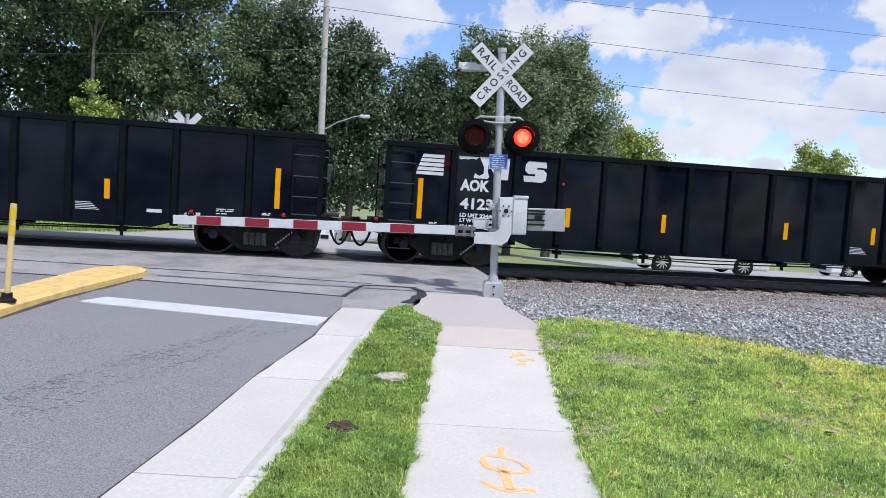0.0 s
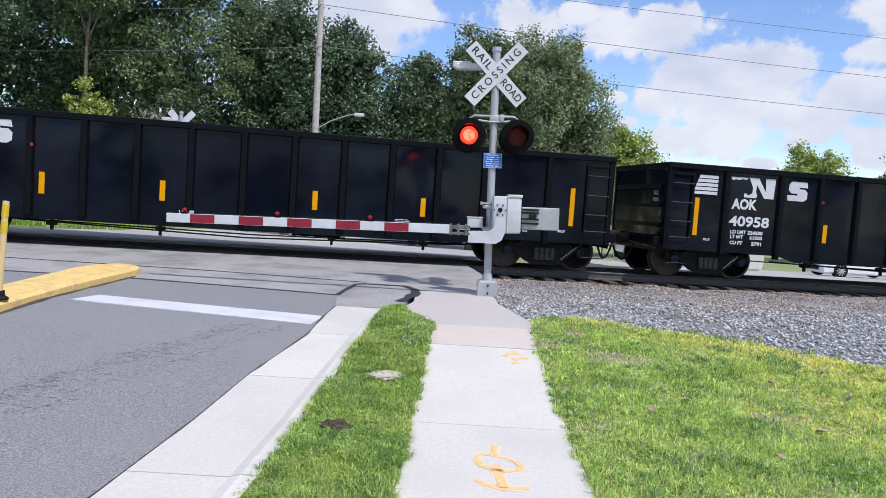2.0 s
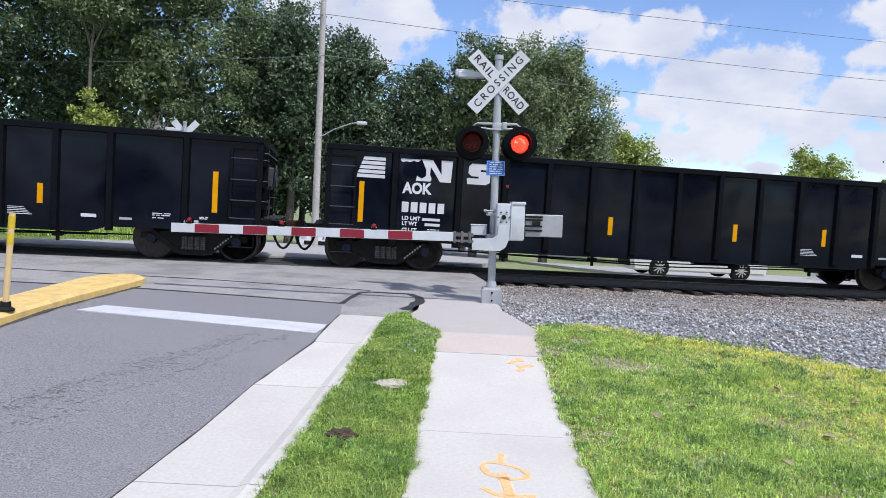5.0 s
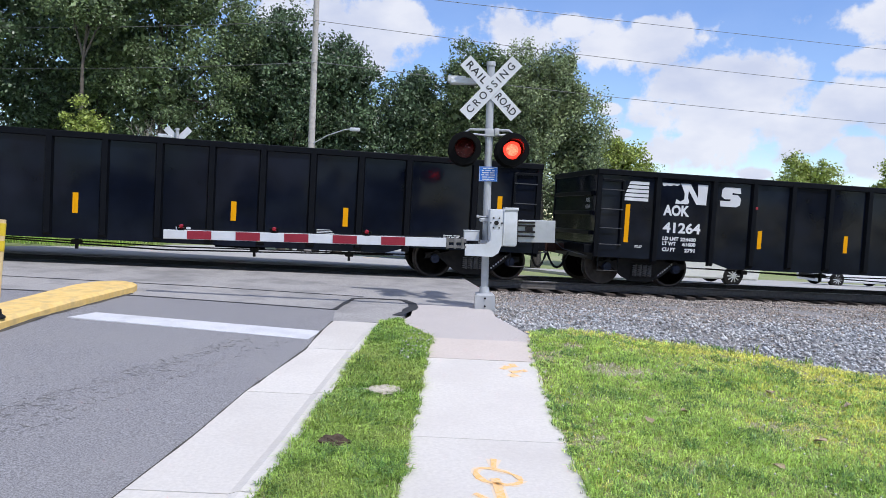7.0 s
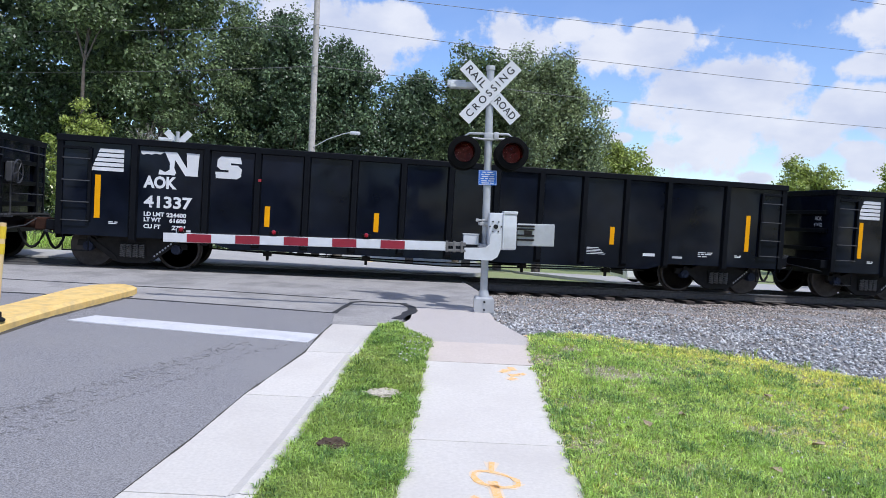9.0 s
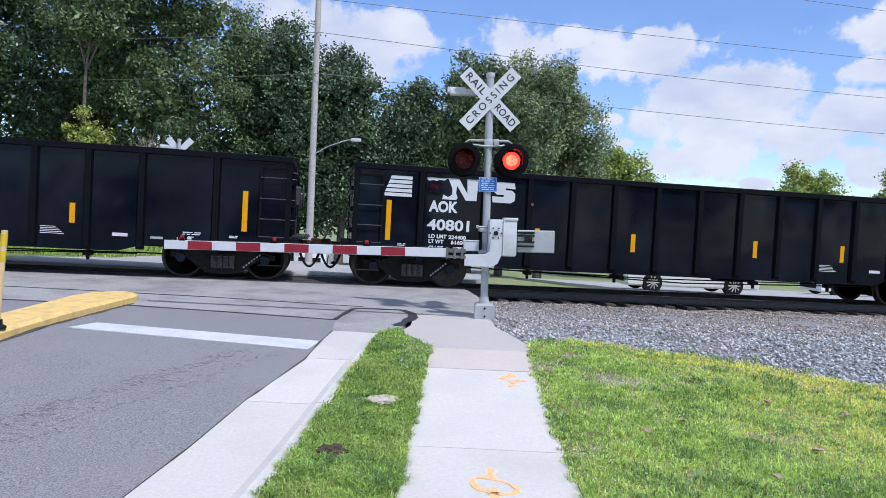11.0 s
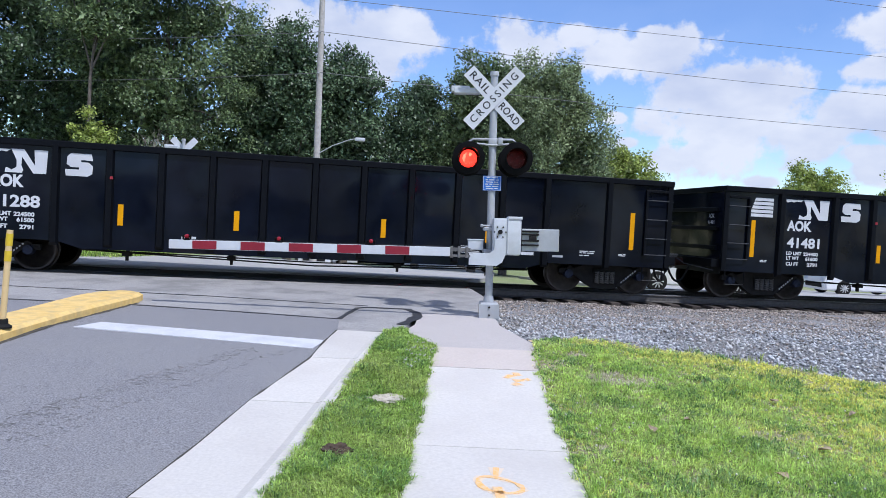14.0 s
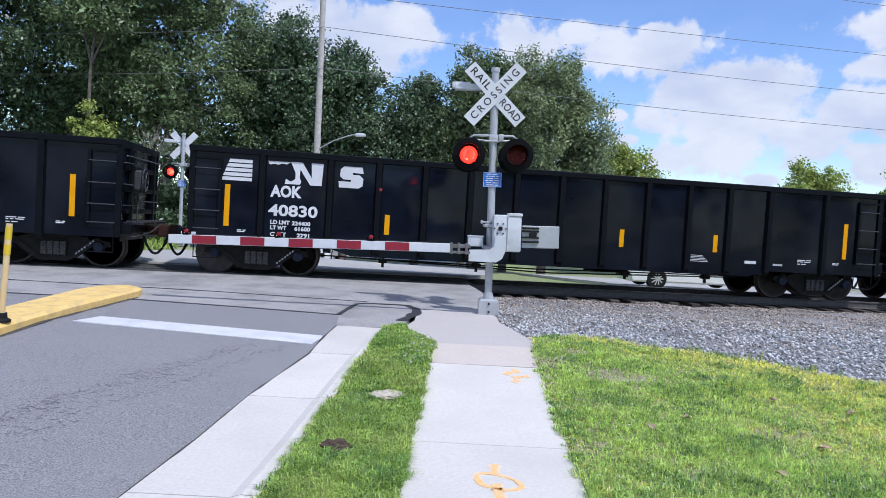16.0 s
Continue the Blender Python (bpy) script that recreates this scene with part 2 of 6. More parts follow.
RUBBER = mat("rubber", (0.006, 0.006, 0.006), (0.010, 0.010, 0.010), 12, 0.7, bump=0.1, spec=0.3)
LETTER = mat("letter_white", (0.68, 0.69, 0.71), (0.58, 0.59, 0.61), 4, 0.6, bump=0, stain_or_sheen=(0.44, 0.44, 0.45), sscale=2, samount=0.4)
REFLECT_YELLOW = mat("reflective_yellow", (0.78, 0.35, 0.0), (0.70, 0.31, 0.0), 6, 0.6, bump=0, spec=0.1)
RED_DOT = mat("red_dot", (0.35, 0.02, 0.03), None, 5, 0.5, bump=0)
GALV = mat("galvanised_steel", (0.50, 0.515, 0.53), (0.40, 0.41, 0.425), 6, 0.5, 0.3, bump=0.1, stain_or_sheen=(0.32, 0.32, 0.32), sscale=3, samount=0.4)
ALU = mat("aluminium_paint", (0.62, 0.64, 0.665), (0.54, 0.56, 0.58), 5, 0.5, 0.1, bump=0.08, stain_or_sheen=(0.42, 0.42, 0.42), sscale=4, samount=0.35)
SIGN_WHITE = mat("sign_white", (0.66, 0.675, 0.70), (0.60, 0.615, 0.64), 4, 0.55, bump=0, stain_or_sheen=(0.52, 0.52, 0.52), sscale=3, samount=0.4)
SIGN_BLACK = mat("sign_black", (0.015, 0.015, 0.016), None, 5, 0.6, bump=0)
SIGN_BLUE = mat("sign_blue", (0.02, 0.15, 0.55), (0.02, 0.13, 0.48), 5, 0.5, bump=0)
LAMP_BLACK = mat("lamp_black", (0.0025, 0.0025, 0.003), (0.004, 0.004, 0.004), 8, 0.6, bump=0.1, spec=0.10)
RED_GLOW = mat("red_glow", (1.0, 0.055, 0.03), (1.0, 0.04, 0.02), 30, 0.5, bump=0, emit=2.6)
RED_CORE = mat("red_core", (1.0, 0.31, 0.17), (1.0, 0.28, 0.14), 30, 0.5, bump=0, emit=2.4)
RED_DARK = mat("red_unlit", (0.085, 0.006, 0.008), (0.02, 0.002, 0.003), 26, 0.3, bump=0.3)
RED_TAPE = mat("red_reflective", (0.27, 0.012, 0.03), (0.23, 0.010, 0.024), 5, 0.4, bump=0)
WHITE_TAPE = mat("white_reflective", (0.64, 0.66, 0.69), (0.58, 0.60, 0.63), 5, 0.45, bump=0, stain_or_sheen=(0.48, 0.47, 0.46), sscale=3, samount=0.35)
POST_YELLOW = mat("post_yellow", (0.70, 0.50, 0.02), None, 5, 0.6, bump=0)
POST_CREAM = mat("post_cream", (0.70, 0.52, 0.26), (0.62, 0.46, 0.22), 5, 0.6, bump=0.05)
WOOD_POLE = mat("pole_wood", (0.50, 0.465, 0.43), (0.36, 0.335, 0.31), 7, 0.9, bump=0.4, bscale=20)
WIRE = mat("wire", (0.16, 0.16, 0.16), None, 5, 0.5, bump=0)
BARK = mat("bark", (0.16, 0.135, 0.11), (0.085, 0.07, 0.06), 6, 0.95, bump=0.6, bscale=12)
DEADWOOD = mat("dead_branch", (0.30, 0.27, 0.23), (0.2, 0.18, 0.15), 6, 0.9, bump=0.3)
LEAF_DARK = mat("leaf_dark", (0.145, 0.215, 0.108), (0.050, 0.083, 0.042), 0.6, 0.40, bump=0, island=0.75, translucent=0.22)
LEAF_MID = mat("leaf_mid", (0.215, 0.285, 0.13), (0.09, 0.135, 0.055), 0.6, 0.42, bump=0, island=0.7, translucent=0.25)
LEAF_WILLOW = mat("leaf_willow", (0.32, 0.385, 0.195), (0.15, 0.20, 0.093), 0.6, 0.42, bump=0, island=0.7, translucent=0.28)
LEAF_LIGHT = mat("leaf_light", (0.41, 0.47, 0.12), (0.22, 0.29, 0.065), 0.6, 0.5, bump=0, island=0.6, translucent=0.3)
# leaves of the added unseen trees, darkened for the train's reflections
LEAF_MIRRORED = mat("leaf_mirrored_dark", (0.026, 0.037, 0.034), (0.012, 0.018, 0.018), 0.6, 0.6, bump=0, island=0.5, translucent=0.08)
CLOVER = mat("clover_flower", (0.62, 0.62, 0.54), None, 8, 0.8, bump=0)
DRY_LEAF = mat("dry_leaf", (0.42, 0.33, 0.22), (0.3, 0.22, 0.14), 20, 0.8, bump=0.2)
DIRT = mat("bare_dirt", (0.58, 0.52, 0.42), (0.42, 0.37, 0.29), 30, 0.95, bump=0.6, bscale=60)
DUNG = mat("dark_soil", (0.10, 0.065, 0.04), (0.05, 0.035, 0.025), 25, 0.95, bump=0.8, bscale=40)
PAINT_PALE = mat("overspray_paint", (0.66, 0.59, 0.51), (0.76, 0.58, 0.38), 90, 0.85, bump=0)
PAINT_ORANGE = mat("marking_paint", (0.88, 0.46, 0.11), (0.74, 0.56, 0.36), 40, 0.85, bump=0)
CAR_WHITE = mat("car_white_paint", (0.80, 0.81, 0.82), (0.76, 0.77, 0.78), 3, 0.25, bump=0, coat=0.5)
CAR_GLASS = mat("car_window", (0.02, 0.024, 0.028), None, 3, 0.08, bump=0)
CAR_SILVER = mat("wheel_alloy", (0.62, 0.63, 0.64), None, 4, 0.3, 0.3, bump=0)
FENCE_WHITE = mat("white_fence", (0.72, 0.73, 0.72), (0.62, 0.63, 0.62), 4, 0.6, bump=0.05)
LOT = mat("lot_concrete", (0.44, 0.43, 0.41), (0.37, 0.36, 0.345), 4, 0.9, bump=0.2, stain_or_sheen=(0.30, 0.29, 0.28), sscale=0.3, samount=0.5)

# ---------------------------------------------------------------- mesh helpers


def mesh_object(name, bm, material, parent=None, label="", smooth=False):
    me = bpy.data.meshes.new(name)
    bmesh.ops.recalc_face_normals(bm, faces=bm.faces)
    bm.to_mesh(me)
    bm.free()
    if smooth:
        me.shade_smooth()
        me.set_sharp_from_angle(angle=radians(35))
    for m in material if isinstance(material, (list, tuple)) else [material]:
        me.materials.append(m)
    ob = new(name, me)
    ob.parent = parent
    return tagged(ob, label)


def part(name, bm, material, parent, label="", smooth=False):
    """One mesh object under a thing or under a part."""
    return mesh_object(name, bm, material, parent, label, smooth)


def empty(name, m, label, category, group="", kind=""):
    ob = new(name)
    ob.matrix_world = m
    return tagged(ob, label, category, group, kind)


def box(bm, x0, x1, y0, y1, z0, z1, bevel=0.0, mi=0):
    r = bmesh.ops.create_cube(bm, size=1.0, matrix=Matrix.Translation(((x0 + x1) / 2, (y0 + y1) / 2, (z0 + z1) / 2)) @ Matrix.Diagonal((x1 - x0, y1 - y0, z1 - z0, 1)))
    vs = r["verts"]
    fs = {f for v in vs for f in v.link_faces}
    for f in fs:
        f.material_index = mi
    if bevel:
        bmesh.ops.bevel(bm, geom=list({e for v in vs for e in v.link_edges}), offset=bevel, segments=2, affect="EDGES", profile=0.5)
    return bm


def rod(bm, a, b, r, r2=None, seg=10, mi=0):
    a, b = Vector(a), Vector(b)
    d = b - a
    m = Matrix.Translation((a + b) / 2) @ d.to_track_quat("Z", "Y").to_matrix().to_4x4()
    q = bmesh.ops.create_cone(bm, cap_ends=True, segments=seg, radius1=r, radius2=r if r2 is None else r2, depth=d.length, matrix=m)
    for f in {f for v in q["verts"] for f in v.link_faces}:
        f.material_index = mi
    return bm


def prism(bm, pts, d, mi=0):
    """Extrude a polygon of 3D points by the vector d."""
    lo = [bm.verts.new(p) for p in pts]
    hi = [bm.verts.new(Vector(p) + Vector(d)) for p in pts]
    fs = [bm.faces.new(lo), bm.faces.new(hi[::-1])]
    for i in range(len(pts)):
        j = (i + 1) % len(pts)
        fs.append(bm.faces.new((lo[i], hi[i], hi[j], lo[j])))
    for f in fs:
        f.material_index = mi
    return bm


def lathe(bm, prof, m, seg=24, mi=0):
    """Turn a profile of (radius, along) round the z axis of m."""
    rings = []
    for r, z in prof:
        rings.append([bm.verts.new(m @ Vector((r * math.cos(a), r * math.sin(a), z))) for a in (2 * math.pi * i / seg for i in range(seg))])
    for p, q in zip(rings, rings[1:]):
        for i in range(seg):
            j = (i + 1) % seg
            f = bm.faces.new((p[i], p[j], q[j], q[i]))
            f.material_index = mi
    for ring in (rings[0], rings[-1]):
        if (ring[0].co - ring[seg // 2].co).length > 1e-4:
            bm.faces.new(ring).material_index = mi
    return bm


def tube(bm, pts, r, seg=8, mi=0):
    """A round bar swept along a line of points, in one piece."""
    pts = [Vector(p) for p in pts]
    rings = []
    for i, p in enumerate(pts):
        d = (pts[min(i + 1, len(pts) - 1)] - pts[max(i - 1, 0)]).normalized()
        ref = Vector((0, 0, 1)) if abs(d.z) < 0.9 else Vector((0, 1, 0))
        a = d.cross(ref).normalized()
        b = d.cross(a)
        rings.append([bm.verts.new(p + r * (a * math.cos(2 * math.pi * q / seg) + b * math.sin(2 * math.pi * q / seg))) for q in range(seg)])
    for p, q in zip(rings, rings[1:]):
        for i in range(seg):
            j = (i + 1) % seg
            bm.faces.new((p[i], p[j], q[j], q[i])).material_index = mi
    bm.faces.new(rings[0]).material_index = mi
    bm.faces.new(rings[-1]).material_index = mi
    return bm


def text_part(name, words, size, material, parent, m, width=None, bold=0.0, label="", depth=0.0, gap=1.0):
    cu = bpy.data.curves.new(name, "FONT")
    cu.body, cu.size, cu.offset, cu.align_x, cu.align_y, cu.resolution_u = words, size, bold, "CENTER", "CENTER", 3
    cu.extrude, cu.space_character = depth, gap
    tmp = bpy.data.objects.new(name, cu)
    me = bpy.data.meshes.new_from_object(tmp)
    bpy.data.objects.remove(tmp)
    bpy.data.curves.remove(cu)
    if width:
        xs = [v.co.x for v in me.vertices]
        s = width / (max(xs) - min(xs))
        for v in me.vertices:
            v.co.x *= s
    me.materials.clear()
    me.materials.append(material)
    ob = new(name, me)
    ob.parent = parent
    ob.matrix_basis = m
    return tagged(ob, label)


def cloud_mesh(name, co, faces, material, parent=None):
    me = bpy.data.meshes.new(name)
    co = np.asarray(co, dtype=np.float32)
    faces = np.asarray(faces, dtype=np.int32)
    nf, k = faces.shape
    me.vertices.add(len(co))
    me.vertices.foreach_set("co", co.ravel())
    me.loops.add(nf * k)
    me.loops.foreach_set("vertex_index", faces.ravel())
    me.polygons.add(nf)
    me.polygons.foreach_set("loop_start", np.arange(0, nf * k, k, dtype=np.int32))
    me.update(calc_edges=True)
    me.materials.append(material)
    ob = new(name, me)
    ob.parent = parent
    return ob


# ---------------------------------------------------------------- the lie of the land
PY = [-400, 3.5, 5.2, 6.5, 8.7, 12.0, 15.2, 19.0, 23.5, 48, 900]
PZ = [0.0, 0.03, 0.06, 0.13, 0.27, 0.29, 0.335, 0.335, -0.12, -1.5, -1.5]


def ground_z(x, y):
    z = float(np.interp(y, PY, PZ))
    if y > 19:
        k = max(0.0, min(1.0, (x - 2.0) / 5.0))
        left = float(np.interp(y, [19, 30, 48], [0.31, 0.16, -1.5]))
        road = float(np.interp(y, [19, 30, 40, 60], [0.31, -0.32, -1.0, -1.5]))
        left += (road - left) * max(0.0, min(1.0, (x + 9.2) / 1.5))
        z = left + (z - left) * k
    if 11 < y < 22:
        z -= 0.0054 * max(-20, min(20, x)) * min(1.0, (y - 11) / 4, (22 - y) / 3)
    return z


TH = radians(9.02)
CS, SN = math.cos(TH), math.sin(TH)
W_SIDE, W_MID = 15.614, 17.15
RAIL_Z, GRADE = 0.334, -0.0054


def on_track(u, w, z=0.0):
    """Metres along and across the track, and above the rail heads, in the world."""
    return Vector((u * CS - w * SN, u * SN + w * CS, RAIL_Z + GRADE * u + z))


def sheet(name, poly, thick, lift, material, parent=None, label="", step=0.8):
    """A slab over a polygon of the plan that follows the ground, its top lift above it."""
    bm = bmesh.new()
    f = bm.faces.new([bm.verts.new((x, y, 0)) for x, y in poly])
    bmesh.ops.recalc_face_normals(bm, faces=[f])
    if f.normal.z < 0:
        f.normal_flip()
    for yy in [v for v in [*np.arange(-6, 30, step), *range(30, 76, 3)] if min(p[1] for p in poly) < v < max(p[1] for p in poly)]:
        bmesh.ops.bisect_plane(bm, geom=bm.verts[:] + bm.edges[:] + bm.faces[:], plane_co=(0, yy, 0), plane_no=(0, 1, 0))
    for v in bm.verts:
        v.co.z = ground_z(v.co.x, v.co.y) + lift
    top = bm.faces[:]
    ext = bmesh.ops.extrude_face_region(bm, geom=top)
    for v in [g for g in ext["geom"] if isinstance(g, bmesh.types.BMVert)]:
        v.co.z -= thick
    return mesh_object(name, bm, material, parent, label)


def ribbon(name, pts, width, lift, material, parent=None, label="", thick=0.004, rough=0.0):
    """A thin strip along a line of the plan, laid on the surface."""
    bm = bmesh.new()
    dense = []
    for (a, b), (c, d) in zip(pts, pts[1:]):
        n = max(1, int(math.hypot(c - a, d - b) / 0.25))
        dense += [(a + (c - a) * i / n, b + (d - b) * i / n) for i in range(n)]
    dense.append(pts[-1])
    rows = []
    for i, (x, y) in enumerate(dense):
        p, q = dense[max(0, i - 1)], dense[min(len(dense) - 1, i + 1)]
        t = Vector((q[0] - p[0], q[1] - p[1], 0)).normalized()
        nrm = Vector((-t.y, t.x, 0)) * width / 2 * (1 + rough * random.uniform(-1, 1))
        rows.append([bm.verts.new((x + s * nrm.x, y + s * nrm.y, ground_z(x + s * nrm.x, y + s * nrm.y) + lift)) for s in (-1, 1)])
    for p, q in zip(rows, rows[1:]):
        bm.faces.new((p[0], p[1], q[1], q[0]))
    ext = bmesh.ops.extrude_face_region(bm, geom=bm.faces[:])
    for v in [g for g in ext["geom"] if isinstance(g, bmesh.types.BMVert)]:
        v.co.z -= thick
    return mesh_object(name, bm, material, parent, label)


def inside(poly, x, y):
    hit = np.zeros(x.shape, bool)
    for (x0, y0), (x1, y1) in zip(poly, poly[1:] + poly[:1]):
        if y0 == y1:
            continue
        c = ((y0 > y) != (y1 > y)) & (x < (x1 - x0) * (y - y0) / (y1 - y0) + x0)
        hit ^= c
    return hit


GZ = np.vectorize(ground_z)

# plan lines, from near to far
GUTTER = [(-2.45, -6.0), (-2.1, 0.0), (-1.83, 3.85), (-1.63, 6.3), (-1.38, 7.85), (-1.33, 9.55)]
KERB_FACE = [(-1.75, -6.0), (-1.42, 0.0), (-1.20, 3.80), (-1.05, 6.2), (-0.92, 7.9), (-0.76, 9.6)]
KERB_BACK = [(x + 0.15 * (1 - 0.5 * (i == 5)), y) for i, (x, y) in enumerate(KERB_FACE)]
WALK_L = [(-0.40, -6.0), (-0.24, 2.0), (-0.17, 4.1), (-0.12, 5.38), (-0.04, 7.72), (0.02, 8.68)]
WALK_R = [(0.83, -6.0), (0.98, 2.0), (1.07, 4.1), (1.10, 5.38), (1.18, 7.75), (1.27, 8.72)]
BALLAST_EDGE = [(1.0, 10.6), (1.38, 9.35), (1.95, 9.75), (2.5, 9.5), (3.7, 8.75), (5.05, 7.85), (7.0, 6.9), (12.0, 5.2), (22.0, 2.5)]


def build_ground():
    xs = sorted(set([-900, -300, -120, -60, 60, 120, 300, 900] + list(np.arange(-40, 41, 2.0))))
    ys = sorted(set([-300, -100, -40, -20, 32, 34, 37, 40, 44, 48, 60, 100, 300, 900] + list(np.arange(-10, 30, 0.5))))
    co = [(x, y, ground_z(x, y) - (0.45 if -39 < x < 39 and -9 < y < 20.6 else 0.10)) for y in ys for x in xs]
    n = len(xs)
    fs = [(j * n + i, j * n + i + 1, (j + 1) * n + i + 1, (j + 1) * n + i) for j in range(len(ys) - 1) for i in range(n - 1)]
    g = cloud_mesh("ground", co, fs, FAR_GRASS)
    tagged(g, "rough mown grass and earth reaching the horizon", "ground", kind="structure")


def build_paving():
    road = sheet("road", [(-40, -6), *GUTTER, (-1.45, 10.6), (-4.7, 11.06), (-40, 11.2)], 0.12, 0.0, ASPHALT)
    tagged(road, "grey worn asphalt road with a faded wheel track", "road", kind="structure")
    edge = [(-1.45, 10.6), (-1.33, 9.55), (-0.72, 9.72), (-0.45, 9.80), (-0.33, 11.6), (0.72, 12.0), (0.78, 13.3), (1.0, 14.4)]
    p, q, q2 = on_track(3.3, 16.34), on_track(-10.4, 16.34), on_track(-22, 13.5)
    approach = sheet("road_approach", [(-4.7, 11.06), *edge, (p.x, p.y), (q.x, q.y), (q2.x, q2.y), (-40, 11.2)], 0.12, -0.004, ASPHALT_OLD)
    tagged(approach, "pale old patched asphalt up to the rails", "road", kind="structure")
    # infill and rail strip are painted near black for the shade under the train
    p, q, r, s = on_track(3.4, 16.60), on_track(-10.6, 16.60), on_track(-11.0, 17.72), on_track(3.5, 17.72)
    tagged(sheet("crossing_infill", [(v.x, v.y) for v in (q, p, s, r)], 0.12, 0.0, ASPHALT_SHADED), "worn asphalt infill between the rails, the train's shade painted in black", "road", kind="structure")
    p, q, r, s = on_track(3.3, 16.34), on_track(-10.4, 16.34), on_track(-10.3, 15.92), on_track(3.2, 15.92)
    tagged(sheet("rail_strip", [(v.x, v.y) for v in (r, s, p, q)], 0.05, 0.002, ASPHALT_SHADED), "asphalt strip along the rail, the train's shade painted in black", "road", kind="structure")
    p, q = on_track(3.6, 18.0), on_track(-8.6, 18.0)
    tagged(sheet("road_beyond", [(q.x, q.y), (p.x, p.y), (1.6, 22.5), (3.5, 45), (2, 75), (-9, 75), (-8.6, 30), (-9.2, 24)], 0.12, 0.02, LOT),
           "pale sunlit pavement beyond the tracks", "road", kind="structure")
    tagged(sheet("lot_beyond", [(6.5, 23.7), (45, 25), (60, 40), (4.5, 40), (5.5, 29.5), (6.5, 28.0)], 0.12, 0.03, LOT), "pale concrete parking lot beyond the tracks", "pavement", kind="structure")
    # tar seams and a loop cut
    tagged(ribbon("tar_seam", [(-12, 11.1), (-6.9, 11.04), (-4.64, 11.06), (-3.0, 10.86), (-1.46, 10.62)], 0.07, 0.006, TAR, rough=0.25), "black tar seam across the asphalt", "road", kind="structure")
    tagged(ribbon("tar_seam", [(-1.46, 10.62), (-1.42, 11.2), (-1.34, 11.95), (-1.2, 12.1), (-0.42, 12.12)], 0.075, 0.006, TAR, rough=0.25), "black tar seam around a loop cut", "road", kind="structure")
    tagged(ribbon("tar_patch", [(-0.50, 12.1), (-0.33, 11.75), (-0.29, 11.3), (-0.40, 10.75), (-0.50, 10.35)], 0.16, 0.006, TAR, rough=0.4), "wide black tar patch beside the path", "road", kind="structure")
    tagged(ribbon("tar_seam", [(-10, 12.6), (-4, 12.55), (-1.2, 12.3)], 0.035, 0.003, TAR, rough=0.5), "thin tar seam across the asphalt", "road", kind="structure")
    tagged(sheet("stop_line", [(-4.56, 8.86), (-1.44, 8.30), (-1.36, 8.76), (-4.42, 9.32)], 0.02, 0.005, LINE_WHITE), "white painted stop line, slightly worn", "road marking", kind="structure")
    # scuffs of a wheel track: short ragged strips
    rng = random.Random(11)
    bm = bmesh.new()
    for i in range(1500):
        t = rng.uniform(0, 1) ** 1.2
        clump = 0.5 + 0.5 * noise.noise(Vector((t * 9.0, 0.0, 4.0)))
        x = -4.15 + 2.0 * t + rng.gauss(0, 0.05 + 0.10 * clump) + rng.choice((0, 0, 0.42))
        y = 3.5 + 4.7 * t + rng.uniform(-0.1, 0.1)
        l, w = rng.uniform(0.006, 0.030) * (0.5 + clump), rng.uniform(0.002, 0.008)
        a = radians(66) + rng.gauss(0, 0.5)
        d, e = Vector((math.cos(a) * l, math.sin(a) * l, 0)), Vector((-math.sin(a) * w, math.cos(a) * w, 0))
        c = Vector((x, y, ground_z(x, y) + 0.002))
        prism(bm, [c - d, c - e, c + d * 0.8, c + e], (0, 0, 0.0015))
    tagged(mesh_object("wheel_wear", bm, mat("wear", (0.15, 0.147, 0.145), (0.22, 0.215, 0.21), 30, 0.85, bump=0.4)), "dark scuffs along a wheel track", "road", kind="structure")

    tagged(ribbon("gutter_joint", [(x - 0.006, y) for x, y in GUTTER], 0.016, 0.0075, GRIT, rough=0.95), "ragged dark joint between asphalt and gutter", "road", kind="structure")
    tagged(ribbon("median_joint", [(-5.15, -6.0), (-4.94, 4.0), (-4.87, 7.9), (-4.83, 9.5), (-4.79, 11.3)], 0.06, 0.004, GRIT, rough=0.8), "dark grit along the foot of the median", "road", kind="structure")

    # gutter, kerb and walk in cast lengths
    gut = empty("gutter", Matrix.Identity(4), "pale cast concrete gutter pan along the road", "gutter", kind="structure")
    kerb = empty("kerb", Matrix.Identity(4), "pale cast concrete kerb that sinks at its end", "kerb", kind="structure")

    def at(line, y):
        return float(np.interp(y, [p[1] for p in line], [p[0] for p in line]))

    cuts = [-6.0, -3.8, -1.6, 0.3, 2.2, 4.2, 6.3, 7.9, 9.58]
    for y0, y1 in zip(cuts, cuts[1:]):
        a, b = y0 + 0.006, y1 - 0.006
        sheet("gutter_slab", [(at(GUTTER, a), a), (at(KERB_FACE, a), a), (at(KERB_FACE, b), b), (at(GUTTER, b), b)], 0.15, 0.006, CONCRETE, gut)
        bm = bmesh.new()
        sec = []
        for i in range(7):
            y = a + (b - a) * i / 6
            h = 0.03 * max(0.12, min(1.0, (9.7 - y) / 2.6))
            xf, xb, z = at(KERB_FACE, y), at(KERB_BACK, y), ground_z(0, y)
            sec.append([bm.verts.new(v) for v in ((xf + 0.001, y, z - 0.12), (xf + 0.001, y, z + 0.007), (xf + 0.07, y, z + 0.012 + h * 0.55), (xf + 0.10, y, z + h * 0.8), (xb + 0.02, y, z + h * 0.85), (xb + 0.02, y, z - 0.12))])
        for p, q in zip(sec, sec[1:]):
            for i in range(6):
                j = (i + 1) % 6
